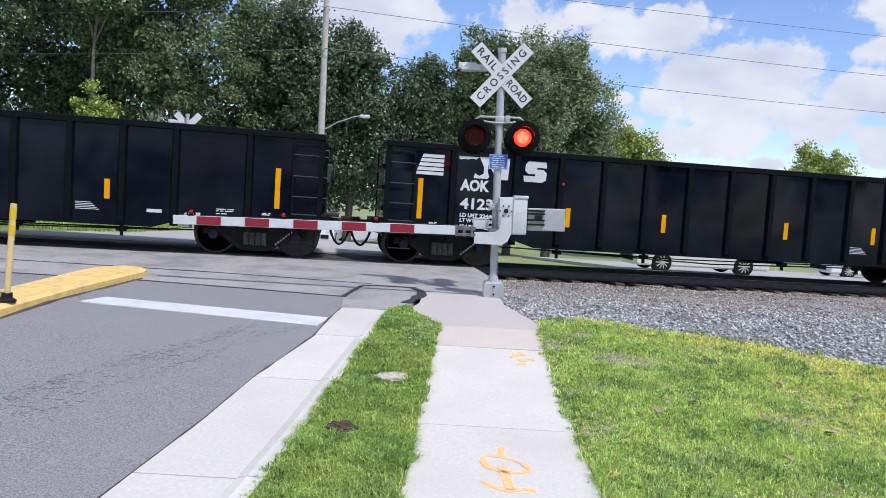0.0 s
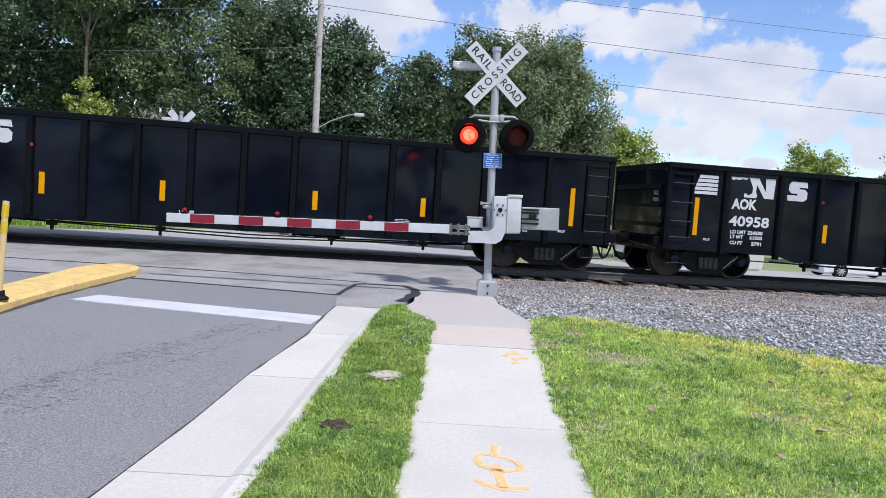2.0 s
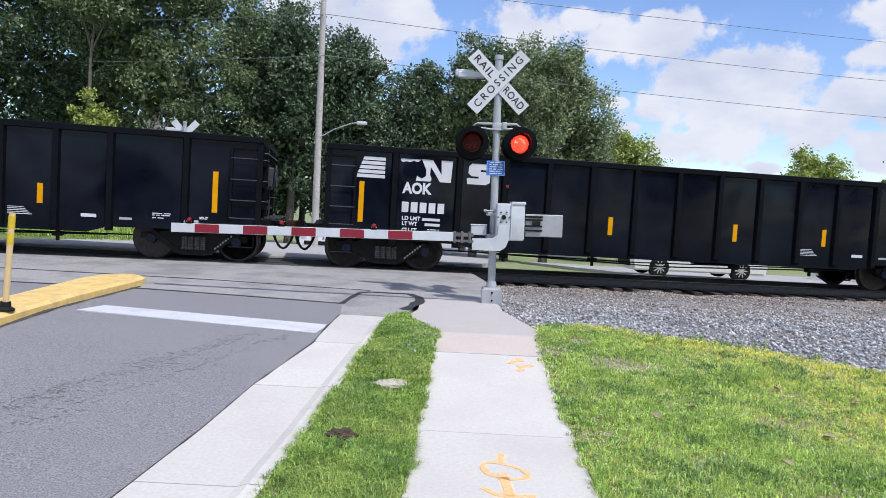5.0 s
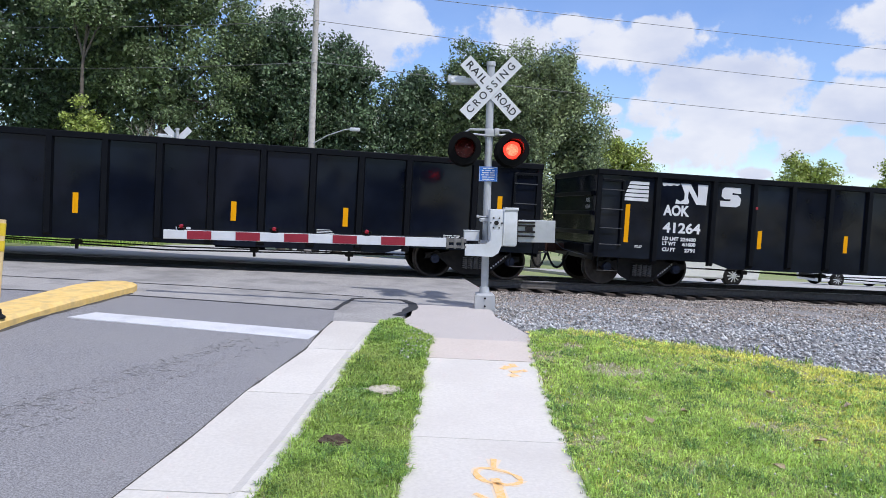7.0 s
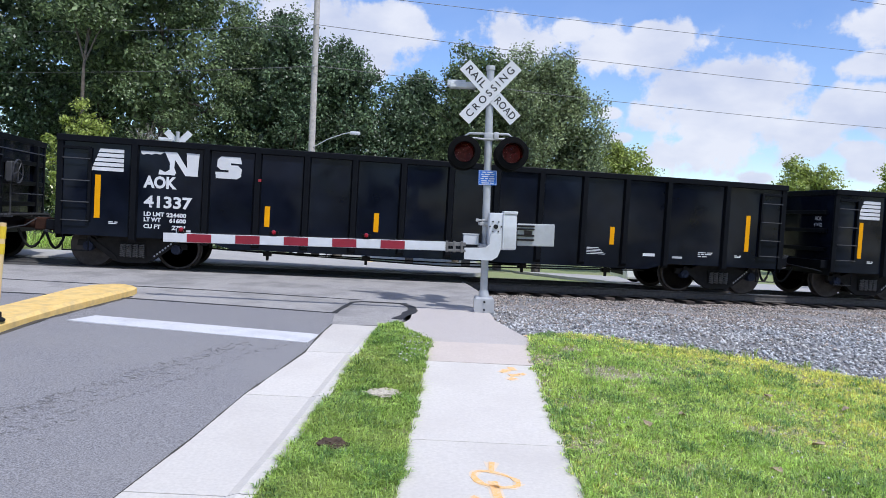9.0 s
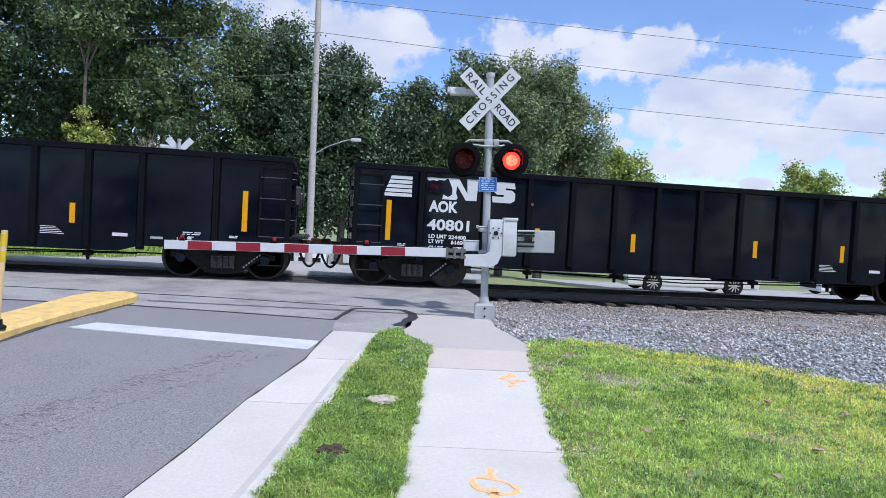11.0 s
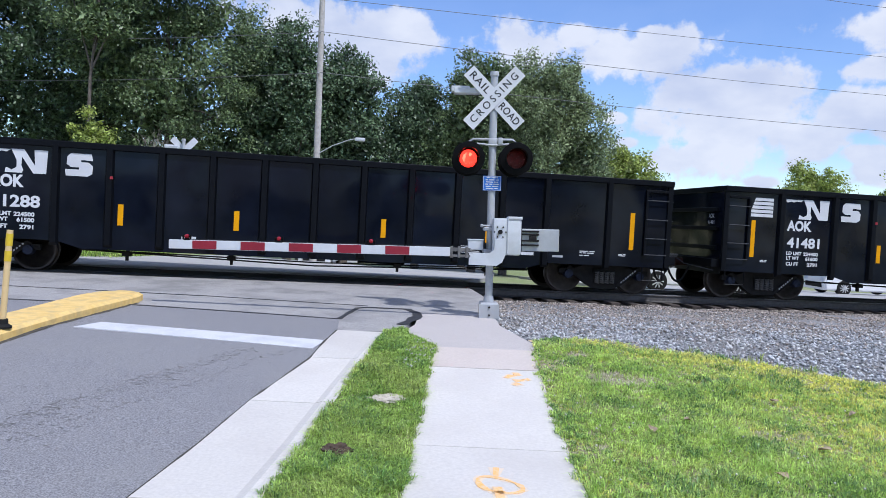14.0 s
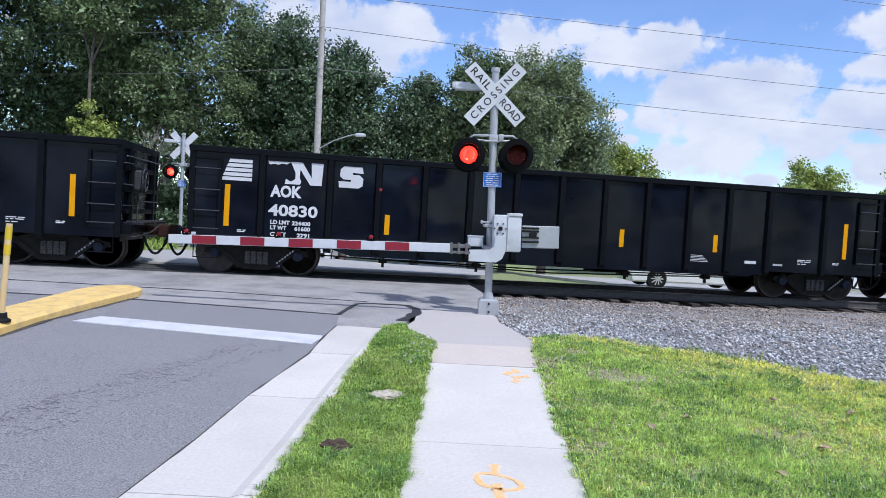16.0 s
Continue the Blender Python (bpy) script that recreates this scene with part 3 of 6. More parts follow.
                bm.faces.new((p[i], p[j], q[j], q[i]))
        bm.faces.new(sec[0])
        bm.faces.new(sec[-1])
        part("kerb_stone", bm, CONCRETE, kerb)
    walkway = empty("sidewalk", Matrix.Identity(4), "pale concrete sidewalk slabs with grass creeping over the edges", "sidewalk", kind="structure")
    cuts = [-6.0, -4.0, -1.7, 0.65, 3.0, 5.38, 7.73]
    for y0, y1 in zip(cuts, cuts[1:]):
        a, b = y0 + 0.004, y1 - 0.004
        sheet("slab", [(at(WALK_L, a), a), (at(WALK_R, a), a), (at(WALK_R, b), b), (at(WALK_L, b), b)], 0.12, 0.012, CONCRETE, walkway)
    tagged(sheet("walk_panel", [(-0.04, 7.745), (1.18, 7.765), (1.265, 8.69), (0.02, 8.66)], 0.12, 0.010, CONCRETE_TAN), "tan concrete panel at the end of the sidewalk", "sidewalk", kind="structure")
    tagged(sheet("walk_apron", [(0.02, 8.685), (1.27, 8.715), (1.30, 9.2), (0.98, 10.7), (0.97, 11.4), (0.72, 11.98), (-0.28, 11.6), (-0.30, 10.4), (-0.42, 9.82), (-0.15, 9.0)], 0.12, 0.004, CONCRETE_OLD),
           "rough pinkish old concrete apron beside the signal", "pavement", kind="structure")

    # median
    bm = bmesh.new()
    line = [(-5.65, 11.0), (-5.58, 11.55), (-5.35, 11.84), (-5.1, 11.86), (-4.88, 11.7), (-4.82, 11.4), (-4.86, 9.5), (-4.90, 7.9), (-4.98, 4.0), (-5.2, -6.0), (-6.1, -6.0), (-5.78, 6.0)]
    lo = [bm.verts.new((x, y, ground_z(x, y) - 0.08)) for x, y in line]
    mid = [bm.verts.new((x, y, ground_z(x, y) + 0.085)) for x, y in line]
    hi = [bm.verts.new((x + (-0.05 if x > -5.25 else 0.05), y - (0.05 if y > 11.3 else 0), ground_z(x, y) + 0.125)) for x, y in line]
    for p, q in ((lo, mid), (mid, hi)):
        for i in range(len(line)):
            j = (i + 1) % len(line)
            bm.faces.new((p[i], p[j], q[j], q[i]))
    bm.faces.new(hi)
    tagged(mesh_object("median_kerb", bm, YELLOW_KERB), "yellow painted concrete median kerb, chipped along its edge", "median", kind="structure")


def build_far_island():
    """A small yellow painted island on the road beyond the track."""
    bm = bmesh.new()
    n = 20
    rings = []
    for inset, lift in ((0.0, -0.10), (0.0, 0.09), (0.06, 0.14)):
        ring = []
        for i in range(n):
            a = 2 * math.pi * i / n
            x = -2.75 + (0.55 - inset) * math.copysign(abs(math.cos(a)) ** 0.6, math.cos(a))
            y = 29.5 + (2.6 - inset) * math.copysign(abs(math.sin(a)) ** 0.6, math.sin(a))
            ring.append(bm.verts.new((x, y, ground_z(x, y) + lift)))
        rings.append(ring)
    for p, q in zip(rings, rings[1:]):
        for i in range(n):
            j = (i + 1) % n
            bm.faces.new((p[i], p[j], q[j], q[i]))
    bm.faces.new(rings[-1])
    tagged(mesh_object("far_median_kerb", bm, YELLOW_KERB), "yellow painted concrete island on the road beyond the track", "median", kind="structure")


def build_track():
    track = empty("railway_track", Matrix.Identity(4), "single railway track on dark wooden ties in grey ballast", "railway track", kind="structure")
    bm = bmesh.new()
    box(bm, -0.115, 0.115, -1.3, 1.3, -0.36, -0.185, 0.012)
    tie = part("tie", bm, TIE, track)
    rot = Matrix.Rotation(TH, 4, "Z")
    u = 1.6
    tie.matrix_basis = Matrix.Translation(on_track(u, W_MID)) @ rot
    for i in range(1, 120):
        u += 0.52
        if i == 70:
            u = -40.0
        o = tie.copy()
        scene.collection.objects.link(o)
        o.matrix_basis = Matrix.Translation(on_track(u, W_MID + random.uniform(-0.05, 0.05), random.uniform(-0.012, 0.0))) @ Matrix.Rotation(TH + random.uniform(-0.02, 0.02), 4, "Z")
    for w in (W_MID - 0.7525, W_MID + 0.7525):
        bm = bmesh.new()
        prof = [(-0.075, -0.185), (0.075, -0.185), (0.075, -0.172), (0.012, -0.15), (0.010, -0.05), (0.036, -0.035), (0.036, -0.008), (0.028, -0.001), (-0.028, -0.001), (-0.036, -0.008), (-0.036, -0.035), (-0.010, -0.05), (-0.012, -0.15), (-0.075, -0.172)]
        ends = [[bm.verts.new(on_track(uu, w + dy, z)) for dy, z in prof] for uu in (-200, 200)]
        for i in range(len(prof)):
            j = (i + 1) % len(prof)
            f = bm.faces.new((ends[0][i], ends[0][j], ends[1][j], ends[1][i]))
            if i in (7, 8):
                f.material_index = 1
        bm.faces.new(ends[0])
        bm.faces.new(ends[1])
        part("rail", bm, [RAIL, RAIL_TOP], track, "brown steel rail with a polished head")
    bm = bmesh.new()
    for a, b in (((-60, 15.9), (-11.2, 20.4)),):
        prism(bm, [on_track(a[0], a[1], -0.2), on_track(b[0], a[1], -0.2), on_track(b[0], b[1], -0.3), on_track(a[0], b[1], -0.3)], (0, 0, -0.25))
    tagged(mesh_object("ballast_bed", bm, BALLAST_BED), "dark crushed stone bed of the track beyond the road", "ballast", kind="structure")
    # ballast bed: flat under the ties, shoulder down to the grass
    bm = bmesh.new()
    rows = []
    for i in range(0, 90):
        uu = 1.9 + i * 0.5 if i else 1.6
        q = []
        for w, z in ((6.0, -0.22), (8.2, -0.16), (9.6, -0.10), (11.5, -0.10), (13.6, -0.15), (15.0, -0.18), (15.75, -0.27), (18.4, -0.27), (19.2, -0.3), (20.6, -0.5)):
            p = on_track(uu, w, z)
            p.z += (0.03 + 0.05 * (w > 13)) * noise.noise(Vector((p.x * 0.9, p.y * 0.9, 3.0))) if w < 15.6 else 0
            q.append(bm.verts.new(p))
        rows.append(q)
    for p, q in zip(rows, rows[1:]):
        for i in range(len(p) - 1):
            bm.faces.new((p[i], p[i + 1], q[i + 1], q[i]))
    ext = bmesh.ops.extrude_face_region(bm, geom=bm.faces[:])
    for v in [g for g in ext["geom"] if isinstance(g, bmesh.types.BMVert)]:
        v.co.z -= 0.3
    bm.normal_update()
    # the bed under the train takes the tone with its shade painted in
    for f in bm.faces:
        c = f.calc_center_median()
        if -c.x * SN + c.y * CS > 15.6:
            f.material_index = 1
    tagged(mesh_object("ballast_bed", bm, [BALLAST_BED, BED_OILY_SHADED]), "grey-brown crushed stone bed of the track", "ballast", kind="structure")


build_ground()
build_paving()
build_far_island()
build_track()

# ---------------------------------------------------------------- railway signals
SWITCHES = [0.43, 1.03, 1.62, 2.22, 2.82, 3.42, 4.04, 4.61, 5.21, 5.81, 6.40, 6.95, 7.56, 8.19, 8.79, 9.38, 9.98, 10.58, 11.17, 11.77, 12.40, 12.95, 13.42, 14.04, 14.63, 15.20, 15.85]
DARK = (8.55, 9.38)             # both lamps stay dark for a moment


def lamp_head(parent, x, z, facing):
    """A flashing lamp: black round backing, hood, red lens, and a disc inside that turns its glowing or its dark face outwards."""
    s = facing
    m = Matrix.Translation((x, 0, z)) @ Matrix.Rotation(radians(90 * (1 if s < 0 else -1)), 4, "X")
    # local z of m points outwards
    bm = bmesh.new()
    prof = [(0.166, -0.22), (0.17, -0.01), (0.262, 0.0), (0.268, 0.012), (0.262, 0.022), (0.166, 0.03), (0.160, 0.02), (0.160, -0.22), (0.05, -0.235), (0.05, -0.25), (0.12, -0.25), (0.166, -0.22)]
    lathe(bm, prof[:-1], m, 32)
    body = part("lamp_backing", bm, LAMP_BLACK, parent, "round black signal backing", True)
    bm = bmesh.new()
    n = 20
    inner = []
    for i in range(n + 1):
        a = radians(-25 + 230 * i / n)
        dep = 0.12 + 0.15 * max(0.0, math.sin(a))
        c, d = math.cos(a), math.sin(a)
        up = Vector((c * 0.168, 0, d * 0.168))
        up2 = Vector((c * 0.174, 0, d * 0.174))
        o = Vector((x, 0, z))
        row = [o + up + Vector((0, s * 0.022, 0)), o + up + Vector((0, s * dep, -0.02 * max(0, d))), o + up2 + Vector((0, s * dep, -0.02 * max(0, d))), o + up2 + Vector((0, s * 0.022, 0))]
        inner.append([bm.verts.new(p) for p in row])
    for p, q in zip(inner, inner[1:]):
        for i in range(4):
            j = (i + 1) % 4
            bm.faces.new((p[i], p[j], q[j], q[i]))
    bm.faces.new(inner[0])
    bm.faces.new(inner[-1])
    part("hood", bm, LAMP_BLACK, body, "", True)
    bm = bmesh.new()
    lathe(bm, [(0.001, 0.045), (0.08, 0.04), (0.14, 0.022), (0.158, 0.006), (0.15, 0.0), (0.001, 0.012)], m, 28)
    part("lens", bm, glass("red_lens", (1.0, 0.62, 0.58)), body, "clear reddish glass lens", True).visible_shadow = False
    bm = bmesh.new()
    # disc in the local plane x-z, glowing towards -y at rest
    d = Matrix.Rotation(radians(90), 4, "X")
    lathe(bm, [(0.001, 0.006), (0.095, 0.006)], d, 24, 1)
    lathe(bm, [(0.095, 0.006), (0.135, 0.004)], d, 24, 0)
    lathe(bm, [(0.001, -0.006), (0.138, -0.006), (0.138, 0.004)], d, 24, 2)
    disc = part("flasher_disc", bm, [RED_GLOW, RED_CORE, RED_DARK], body, "turning disc, glowing red on one face")
    disc.location = (x, -s * 0.09, z)
    return disc


def crossing_signal(m, label, facing, with_gate):
    """Mast with crossbuck, two flashing lamps, sign, junction box and gate. Local: mast foot at the origin, camera side at -y."""
    s = -1
    sig = empty("crossing_signal", m, label, "railroad signal", "railroad crossing signals")
    bm = bmesh.new()
    rod(bm, (0, 0, 0.25), (0, 0, 4.0), 0.062, seg=20)
    lathe(bm, [(0.0, 4.03), (0.07, 4.02), (0.075, 3.98), (0.075, 3.95), (0.062, 3.95)], Matrix.Identity(4), 20)
    part("mast", bm, GALV, sig, "galvanised steel mast with a cap", True)
    bm = bmesh.new()
    box(bm, -0.15, 0.15, -0.17, 0.13, -0.10, 0.24, 0.02)
    box(bm, -0.165, 0.165, -0.185, -0.17, -0.02, 0.22, 0.006)
    rod(bm, (0, 0, 0.24), (0, 0, 0.34), 0.09, 0.075, 20)
    jb = part("junction_box", bm, GALV, sig, "grey cast junction box at the foot")
    for zz in (0.04, 0.17):
        bm = bmesh.new()
        rod(bm, (0.0, -0.205, zz), (0.0, -0.18, zz), 0.018, seg=6)
        part("bolt", bm, TRUCK_STEEL, jb)
    # crossbuck
    zc = 3.58
    for i, (ang, words) in enumerate(((-46.0, ("RAIL", "ROAD")), (47.0, ("CROSSING",)))):
        bm = bmesh.new()
        box(bm, -0.61, 0.61, -0.004, 0.004, -0.1145, 0.1145, 0.0)
        blade = part("crossbuck_blade", bm, SIGN_WHITE, sig, "white reflective blade with black letters")
        yy = facing * (0.075 + 0.014 * i)
        blade.matrix_basis = Matrix.Translation((0.0, yy, zc)) @ Matrix.Rotation(radians(ang) * (-1), 4, "Y") @ (Matrix.Identity(4) if facing < 0 else Matrix.Rotation(math.pi, 4, "Z"))
        mt = lambda x: pose(x, -0.0065, 0.0, 90, 0, 0)
        if len(words) == 2:
            text_part("word", words[0], 0.17, SIGN_BLACK, blade, mt(-0.345), 0.41, 0.002, gap=1.15)
            text_part("word", words[1], 0.17, SIGN_BLACK, blade, mt(0.355), 0.42, 0.002, gap=1.05)
        else:
            text_part("word", words[0], 0.17, SIGN_BLACK, blade, mt(0.0), 1.05, 0.0015, gap=1.45)
    bm = bmesh.new()
    box(bm, -0.09, 0.09, facing * 0.07 - 0.012, facing * 0.07 + 0.012, zc - 0.05, zc + 0.05, 0.004)
    part("bracket", bm, GALV, sig)
    # lamp crossarm
    zl = 2.60
    bm = bmesh.new()
    tube(bm, [(-0.395, -0.03, zl + 0.16), (-0.385, -0.03, zl + 0.27), (-0.32, -0.06, zl + 0.31), (0.32, -0.06, zl + 0.31), (0.375, -0.03, zl + 0.27), (0.385, -0.03, zl + 0.16)], 0.021, 10)
    tube(bm, [(-0.26, -0.06, zl + 0.24), (-0.08, -0.075, zl + 0.22), (0.08, -0.075, zl + 0.22), (0.26, -0.06, zl + 0.24)], 0.016, 8)
    box(bm, -0.075, 0.075, -0.085, 0.07, zl + 0.20, zl + 0.33, 0.012)
    box(bm, 0.08, 0.16, -0.10, -0.03, zl + 0.22, zl + 0.34, 0.01)
    part("crossarm", bm, GALV, sig, "galvanised lamp crossarm", True)
    discs = []
    for x in (-0.395, 0.385):
        disc = lamp_head(sig, x, zl, -1)
        disc.parent.location = (0, -0.12, 0)
        discs.append(disc)
    if with_gate:
        for x in (-0.395, 0.385):
            disc = lamp_head(sig, x, zl, 1)
            disc.parent.location = (0, 0.42, 0)
            discs.append(disc)
    # flat grey fixture near the top, its purpose unknown
    bm = bmesh.new()
    box(bm, -0.66, -0.22, 0.02, 0.17, 3.66, 3.76, 0.02)
    box(bm, -0.70, -0.40, 0.03, 0.16, 3.69, 3.79, 0.015)
    rod(bm, (-0.25, 0.09, 3.70), (0.0, 0.06, 3.70), 0.025)
    part("floodlight", bm, ALU, sig, "flat pale grey fixture on a short arm")
    # blue notice
    bm = bmesh.new()
    box(bm, -0.15, 0.15, -0.083, -0.078, 2.075, 2.315, 0.0)
    notice = part("notice_sign", bm, SIGN_BLUE, sig, "blue emergency notice with white lines of writing")
    bm = bmesh.new()
    for z0, ws in ((2.285, (0.06, 0.10)), (2.25, (0.04, 0.09, 0.05)), (2.215, (0.11, 0.07)), (2.18, (0.05, 0.05, 0.09)), (2.145, (0.09, 0.10)), (2.11, (0.12, 0.06))):
        xw = -(sum(ws) + 0.018 * (len(ws) - 1)) / 2
        for wd in ws:
            box(bm, xw, xw + wd, -0.0865, -0.0835, z0 - 0.0075, z0 + 0.0075)
            xw += wd + 0.018
    for x0, x1, z0, z1 in ((-0.143, 0.143, 2.304, 2.309), (-0.143, 0.143, 2.081, 2.086), (-0.143, -0.138, 2.086, 2.304), (0.138, 0.143, 2.086, 2.304)):
        box(bm, x0, x1, -0.0865, -0.0835, z0, z1)
    tagged(part("writing", bm, LETTER, notice), kind="stuff")
    if with_gate:
        gate_parts(sig)
    return sig, discs


def gate_parts(sig):
    # mechanism housing: a tall box with a rounded elbow to its left below
    bm = bmesh.new()
    box(bm, 0.02, 0.47, -0.40, -0.09, 1.03, 1.62, 0.035)
    housing = part("gate_mechanism", bm, ALU, sig, "pale grey gate mechanism housing with a round hub", True)
    bm = bmesh.new()
    box(bm, 0.25, 0.48, -0.415, -0.10, 1.60, 1.65, 0.012)
    box(bm, 0.245, 0.262, -0.418, -0.40, 1.05, 1.62, 0.004)
    part("lid", bm, ALU, housing)
    bm = bmesh.new()
    rod(bm, (0.13, -0.435, 1.40), (0.13, -0.40, 1.40), 0.036, seg=20)
    part("hub", bm, RUBBER, housing, "dark hub")
    for i in range(6):
        a = 2 * math.pi * i / 6
        bm = bmesh.new()
        rod(bm, (0.13 + 0.09 * math.cos(a), -0.415, 1.40 + 0.09 * math.sin(a)), (0.13 + 0.09 * math.cos(a), -0.40, 1.40 + 0.09 * math.sin(a)), 0.013, seg=6)
        part("bolt", bm, TRUCK_STEEL, housing)
    bm = bmesh.new()
    prism(bm, [(-0.36, -0.44, 0.87), (0.08, -0.44, 0.86), (0.17, -0.44, 0.92), (0.22, -0.44, 1.04), (0.22, -0.44, 1.28), (0.05, -0.44, 1.28), (0.04, -0.44, 1.12), (-0.03, -0.44, 1.06), (-0.36, -0.44, 1.05)], (0, 0.07, 0))
    part("support_arm", bm, ALU, sig, "pale grey elbow bracket that carries the arm")
    for zz in (1.44, 1.08):
        bm = bmesh.new()
        box(bm, -0.11, 0.10, -0.12, 0.09, zz - 0.03, zz + 0.03, 0.01)
        rod(bm, (-0.13, -0.06, zz), (-0.10, -0.06, zz), 0.02, seg=6)
        part("clamp", bm, GALV, sig)
    bm = bmesh.new()
    box(bm, 0.49, 1.09, -0.30, -0.26, 1.10, 1.46, 0.012)
    cw = part("counterweight_arm", bm, GALV, sig, "galvanised counterweight plate")
    bm = bmesh.new()
    for zz in (1.20, 1.27, 1.37, 1.42):
        box(bm, 0.47, 0.76, -0.34, -0.30, zz - 0.014, zz + 0.014, 0.004)
    box(bm, 0.60, 0.72, -0.345, -0.305, 1.28, 1.35, 0.008)
    part("weight", bm, TRUCK_STEEL, cw, "slotted dark steel weight")
    bm = bmesh.new()
    box(bm, -0.37, -0.12, -0.16, 0.02, 1.10, 1.26, 0.012)
    box(bm, -0.38, -0.11, -0.17, 0.03, 1.26, 1.275, 0.004)
    part("terminal_box", bm, ALU, sig, "small pale terminal box beside the mast")
    bm = bmesh.new()
    rod(bm, (-0.16, -0.10, 1.50), (0.06, -0.10, 1.50), 0.014, seg=8)
    rod(bm, (-0.17, -0.10, 1.50), (-0.13, -0.10, 1.50), 0.026, seg=6)
    part("clamp_bolt", bm, GALV, sig)
    # arm root hinge
    bm = bmesh.new()
    box(bm, -0.66, -0.34, -0.45, -0.40, 0.99, 1.05, 0.006)
    box(bm, -0.66, -0.34, -0.45, -0.40, 0.90, 0.94, 0.006)
    for x in (-0.64, -0.52, -0.40):
        box(bm, x - 0.02, x + 0.02, -0.46, -0.36, 0.89, 1.07, 0.005)
    part("arm_hinge", bm, SPRING, sig, "slotted dark steel shear-pin hinge of the arm")
    # the arm: white tube with red bands, from the hinge to the tip
    x0, z0, x1, z1 = -0.645, 1.073, -5.132, 1.091
    for o in sig.children:
        if o.name.split(".")[0] in ("gate_mechanism", "support_arm", "counterweight_arm", "clamp"):
            o.location.z += 0.005
        elif o.name.split(".")[0] == "arm_hinge":
            o.location.z += 0.09
    swing_arm(sig, x0, z0, x1, z1)


def swing_arm(sig, x0, z0, x1, z1):
    L = math.hypot(x1 - x0, z1 - z0)
    ang = math.atan2(z0 - z1, x0 - x1)
    bm = bmesh.new()
    box(bm, -L, 0, -0.03, 0.03, -0.072, 0.072, 0.006)
    arm = part("gate_arm", bm, WHITE_TAPE, sig, "white gate arm with red reflective bands, lowered")
    arm.matrix_basis = Matrix.Translation((x0, -0.42, z0)) @ Matrix.Rotation(-ang, 4, "Y")
    for i in range(5):
        bm = bmesh.new()
        a = -L + 0.376 + i * 0.766
        box(bm, a, a + 0.383, -0.034, 0.034, -0.066, 0.066)
        part("red_band", bm, RED_TAPE, arm)
    for i, a in enumerate((-L + 0.277, -L + 1.742, -L + 3.208)):
        bm = bmesh.new()
        box(bm, a - 0.05, a + 0.05, -0.03, 0.03, 0.066, 0.085, 0.004)
        rod(bm, (a - 0.058, 0, 0.08), (a - 0.058, 0, 0.15), 0.014, seg=8)
        rod(bm, (a + 0.058, 0, 0.08), (a + 0.058, 0, 0.15), 0.014, seg=8)
        rod(bm, (a - 0.07, 0, 0.13), (a + 0.07, 0, 0.13), 0.018, seg=8)
        box(bm, a - 0.03, a + 0.03, -0.02, 0.02, 0.08, 0.10)
        lamp = part("arm_lamp", bm, LAMP_BLACK, arm, "small red lamp on the gate arm")
        bm = bmesh.new()
        d = Matrix.Translation((a, 0, 0.13)) @ Matrix.Rotation(radians(90), 4, "X")
        lathe(bm, [(0.001, 0.055), (0.022, 0.05), (0.033, 0.03), (0.036, 0.012), (0.036, -0.012), (0.033, -0.03), (0.022, -0.05), (0.001, -0.055)], d, 16)
        part("lamp_lens", bm, ARM_RED, lamp, "red lamp lens", True)
        if i == 0:
            bm = bmesh.new()
            box(bm, a - 0.10, a + 0.13, 0.035, 0.045, 0.03, 0.12)
            part("flag", bm, WHITE_TAPE, arm)
    bm = bmesh.new()
    tube(bm, [(-L + 0.35, 0.0, 0.082), (-2.6, 0, 0.08), (-1.2, 0, 0.082), (-0.1, 0, 0.085)], 0.006, 6)
    part("cable", bm, RUBBER, arm)
    return arm


ARM_RED = mat("arm_lamp_red", (0.30, 0.008, 0.018), (0.16, 0.004, 0.01), 30, 0.2, bump=0, emit=0.12)
near_signal, near_discs = crossing_signal(pose(0.865, 11.65, 0.30, 0, -1.4, 0), "railroad crossing signal with crossbuck, red flashers and lowered gate", -1, True)
far_signal, far_discs = crossing_signal(pose(-9.55, 26.0, 0.40, 0, 0, 6), "railroad crossing signal beyond the tracks seen from behind", 1, False)

# ---------------------------------------------------------------- the train
CAR_LEN, CAR_PITCH, CAR_H = 16.44, 17.81, 2.745
POSTS = [1.48, 2.92, 3.97, 5.0, 6.03, 7.1, 8.17, 9.22, 10.27, 11.32, 12.35, 13.4, 14.9]
S_ROWS = [(float(t), 1.8876 + 21.216 * t - 0.018169 * t * t - 0.0001116 * t ** 3) for t in range(17)]      # seconds, metres rolled: the train slows a little
NUMBERS = {0: "41238", 1: "40803", 2: "40958", 3: "41447", 4: "41214", 5: "41057", 7: "40786", 8: "41264", 9: "41437", 10: "41472", 11: "41337",
           13: "40801", 14: "41237", 15: "41339", 16: "41481", 17: "41288", 18: "41084", 19: "40830"}
SY = -1.52      # the near side sheet


def car_pose(t, k):
    """The pose of car k: its left end on the rail heads over the track's middle."""
    s = float(np.interp(t, [r[0] for r in S_ROWS], [r[1] for r in S_ROWS]))
    return Matrix.Translation(on_track(s - CAR_PITCH * k - 0.77, W_MID)) @ Matrix.Rotation(TH, 4, "Z") @ Matrix.Rotation(-GRADE, 4, "Y")


def flat(bm, pts, y=SY, t=0.003):
    """A thin painted shape on the near side sheet, from (x, z) corners."""
    prism(bm, [(x, y - t, z) for x, z in pts], (0, t - 0.0005, 0))
    return bm


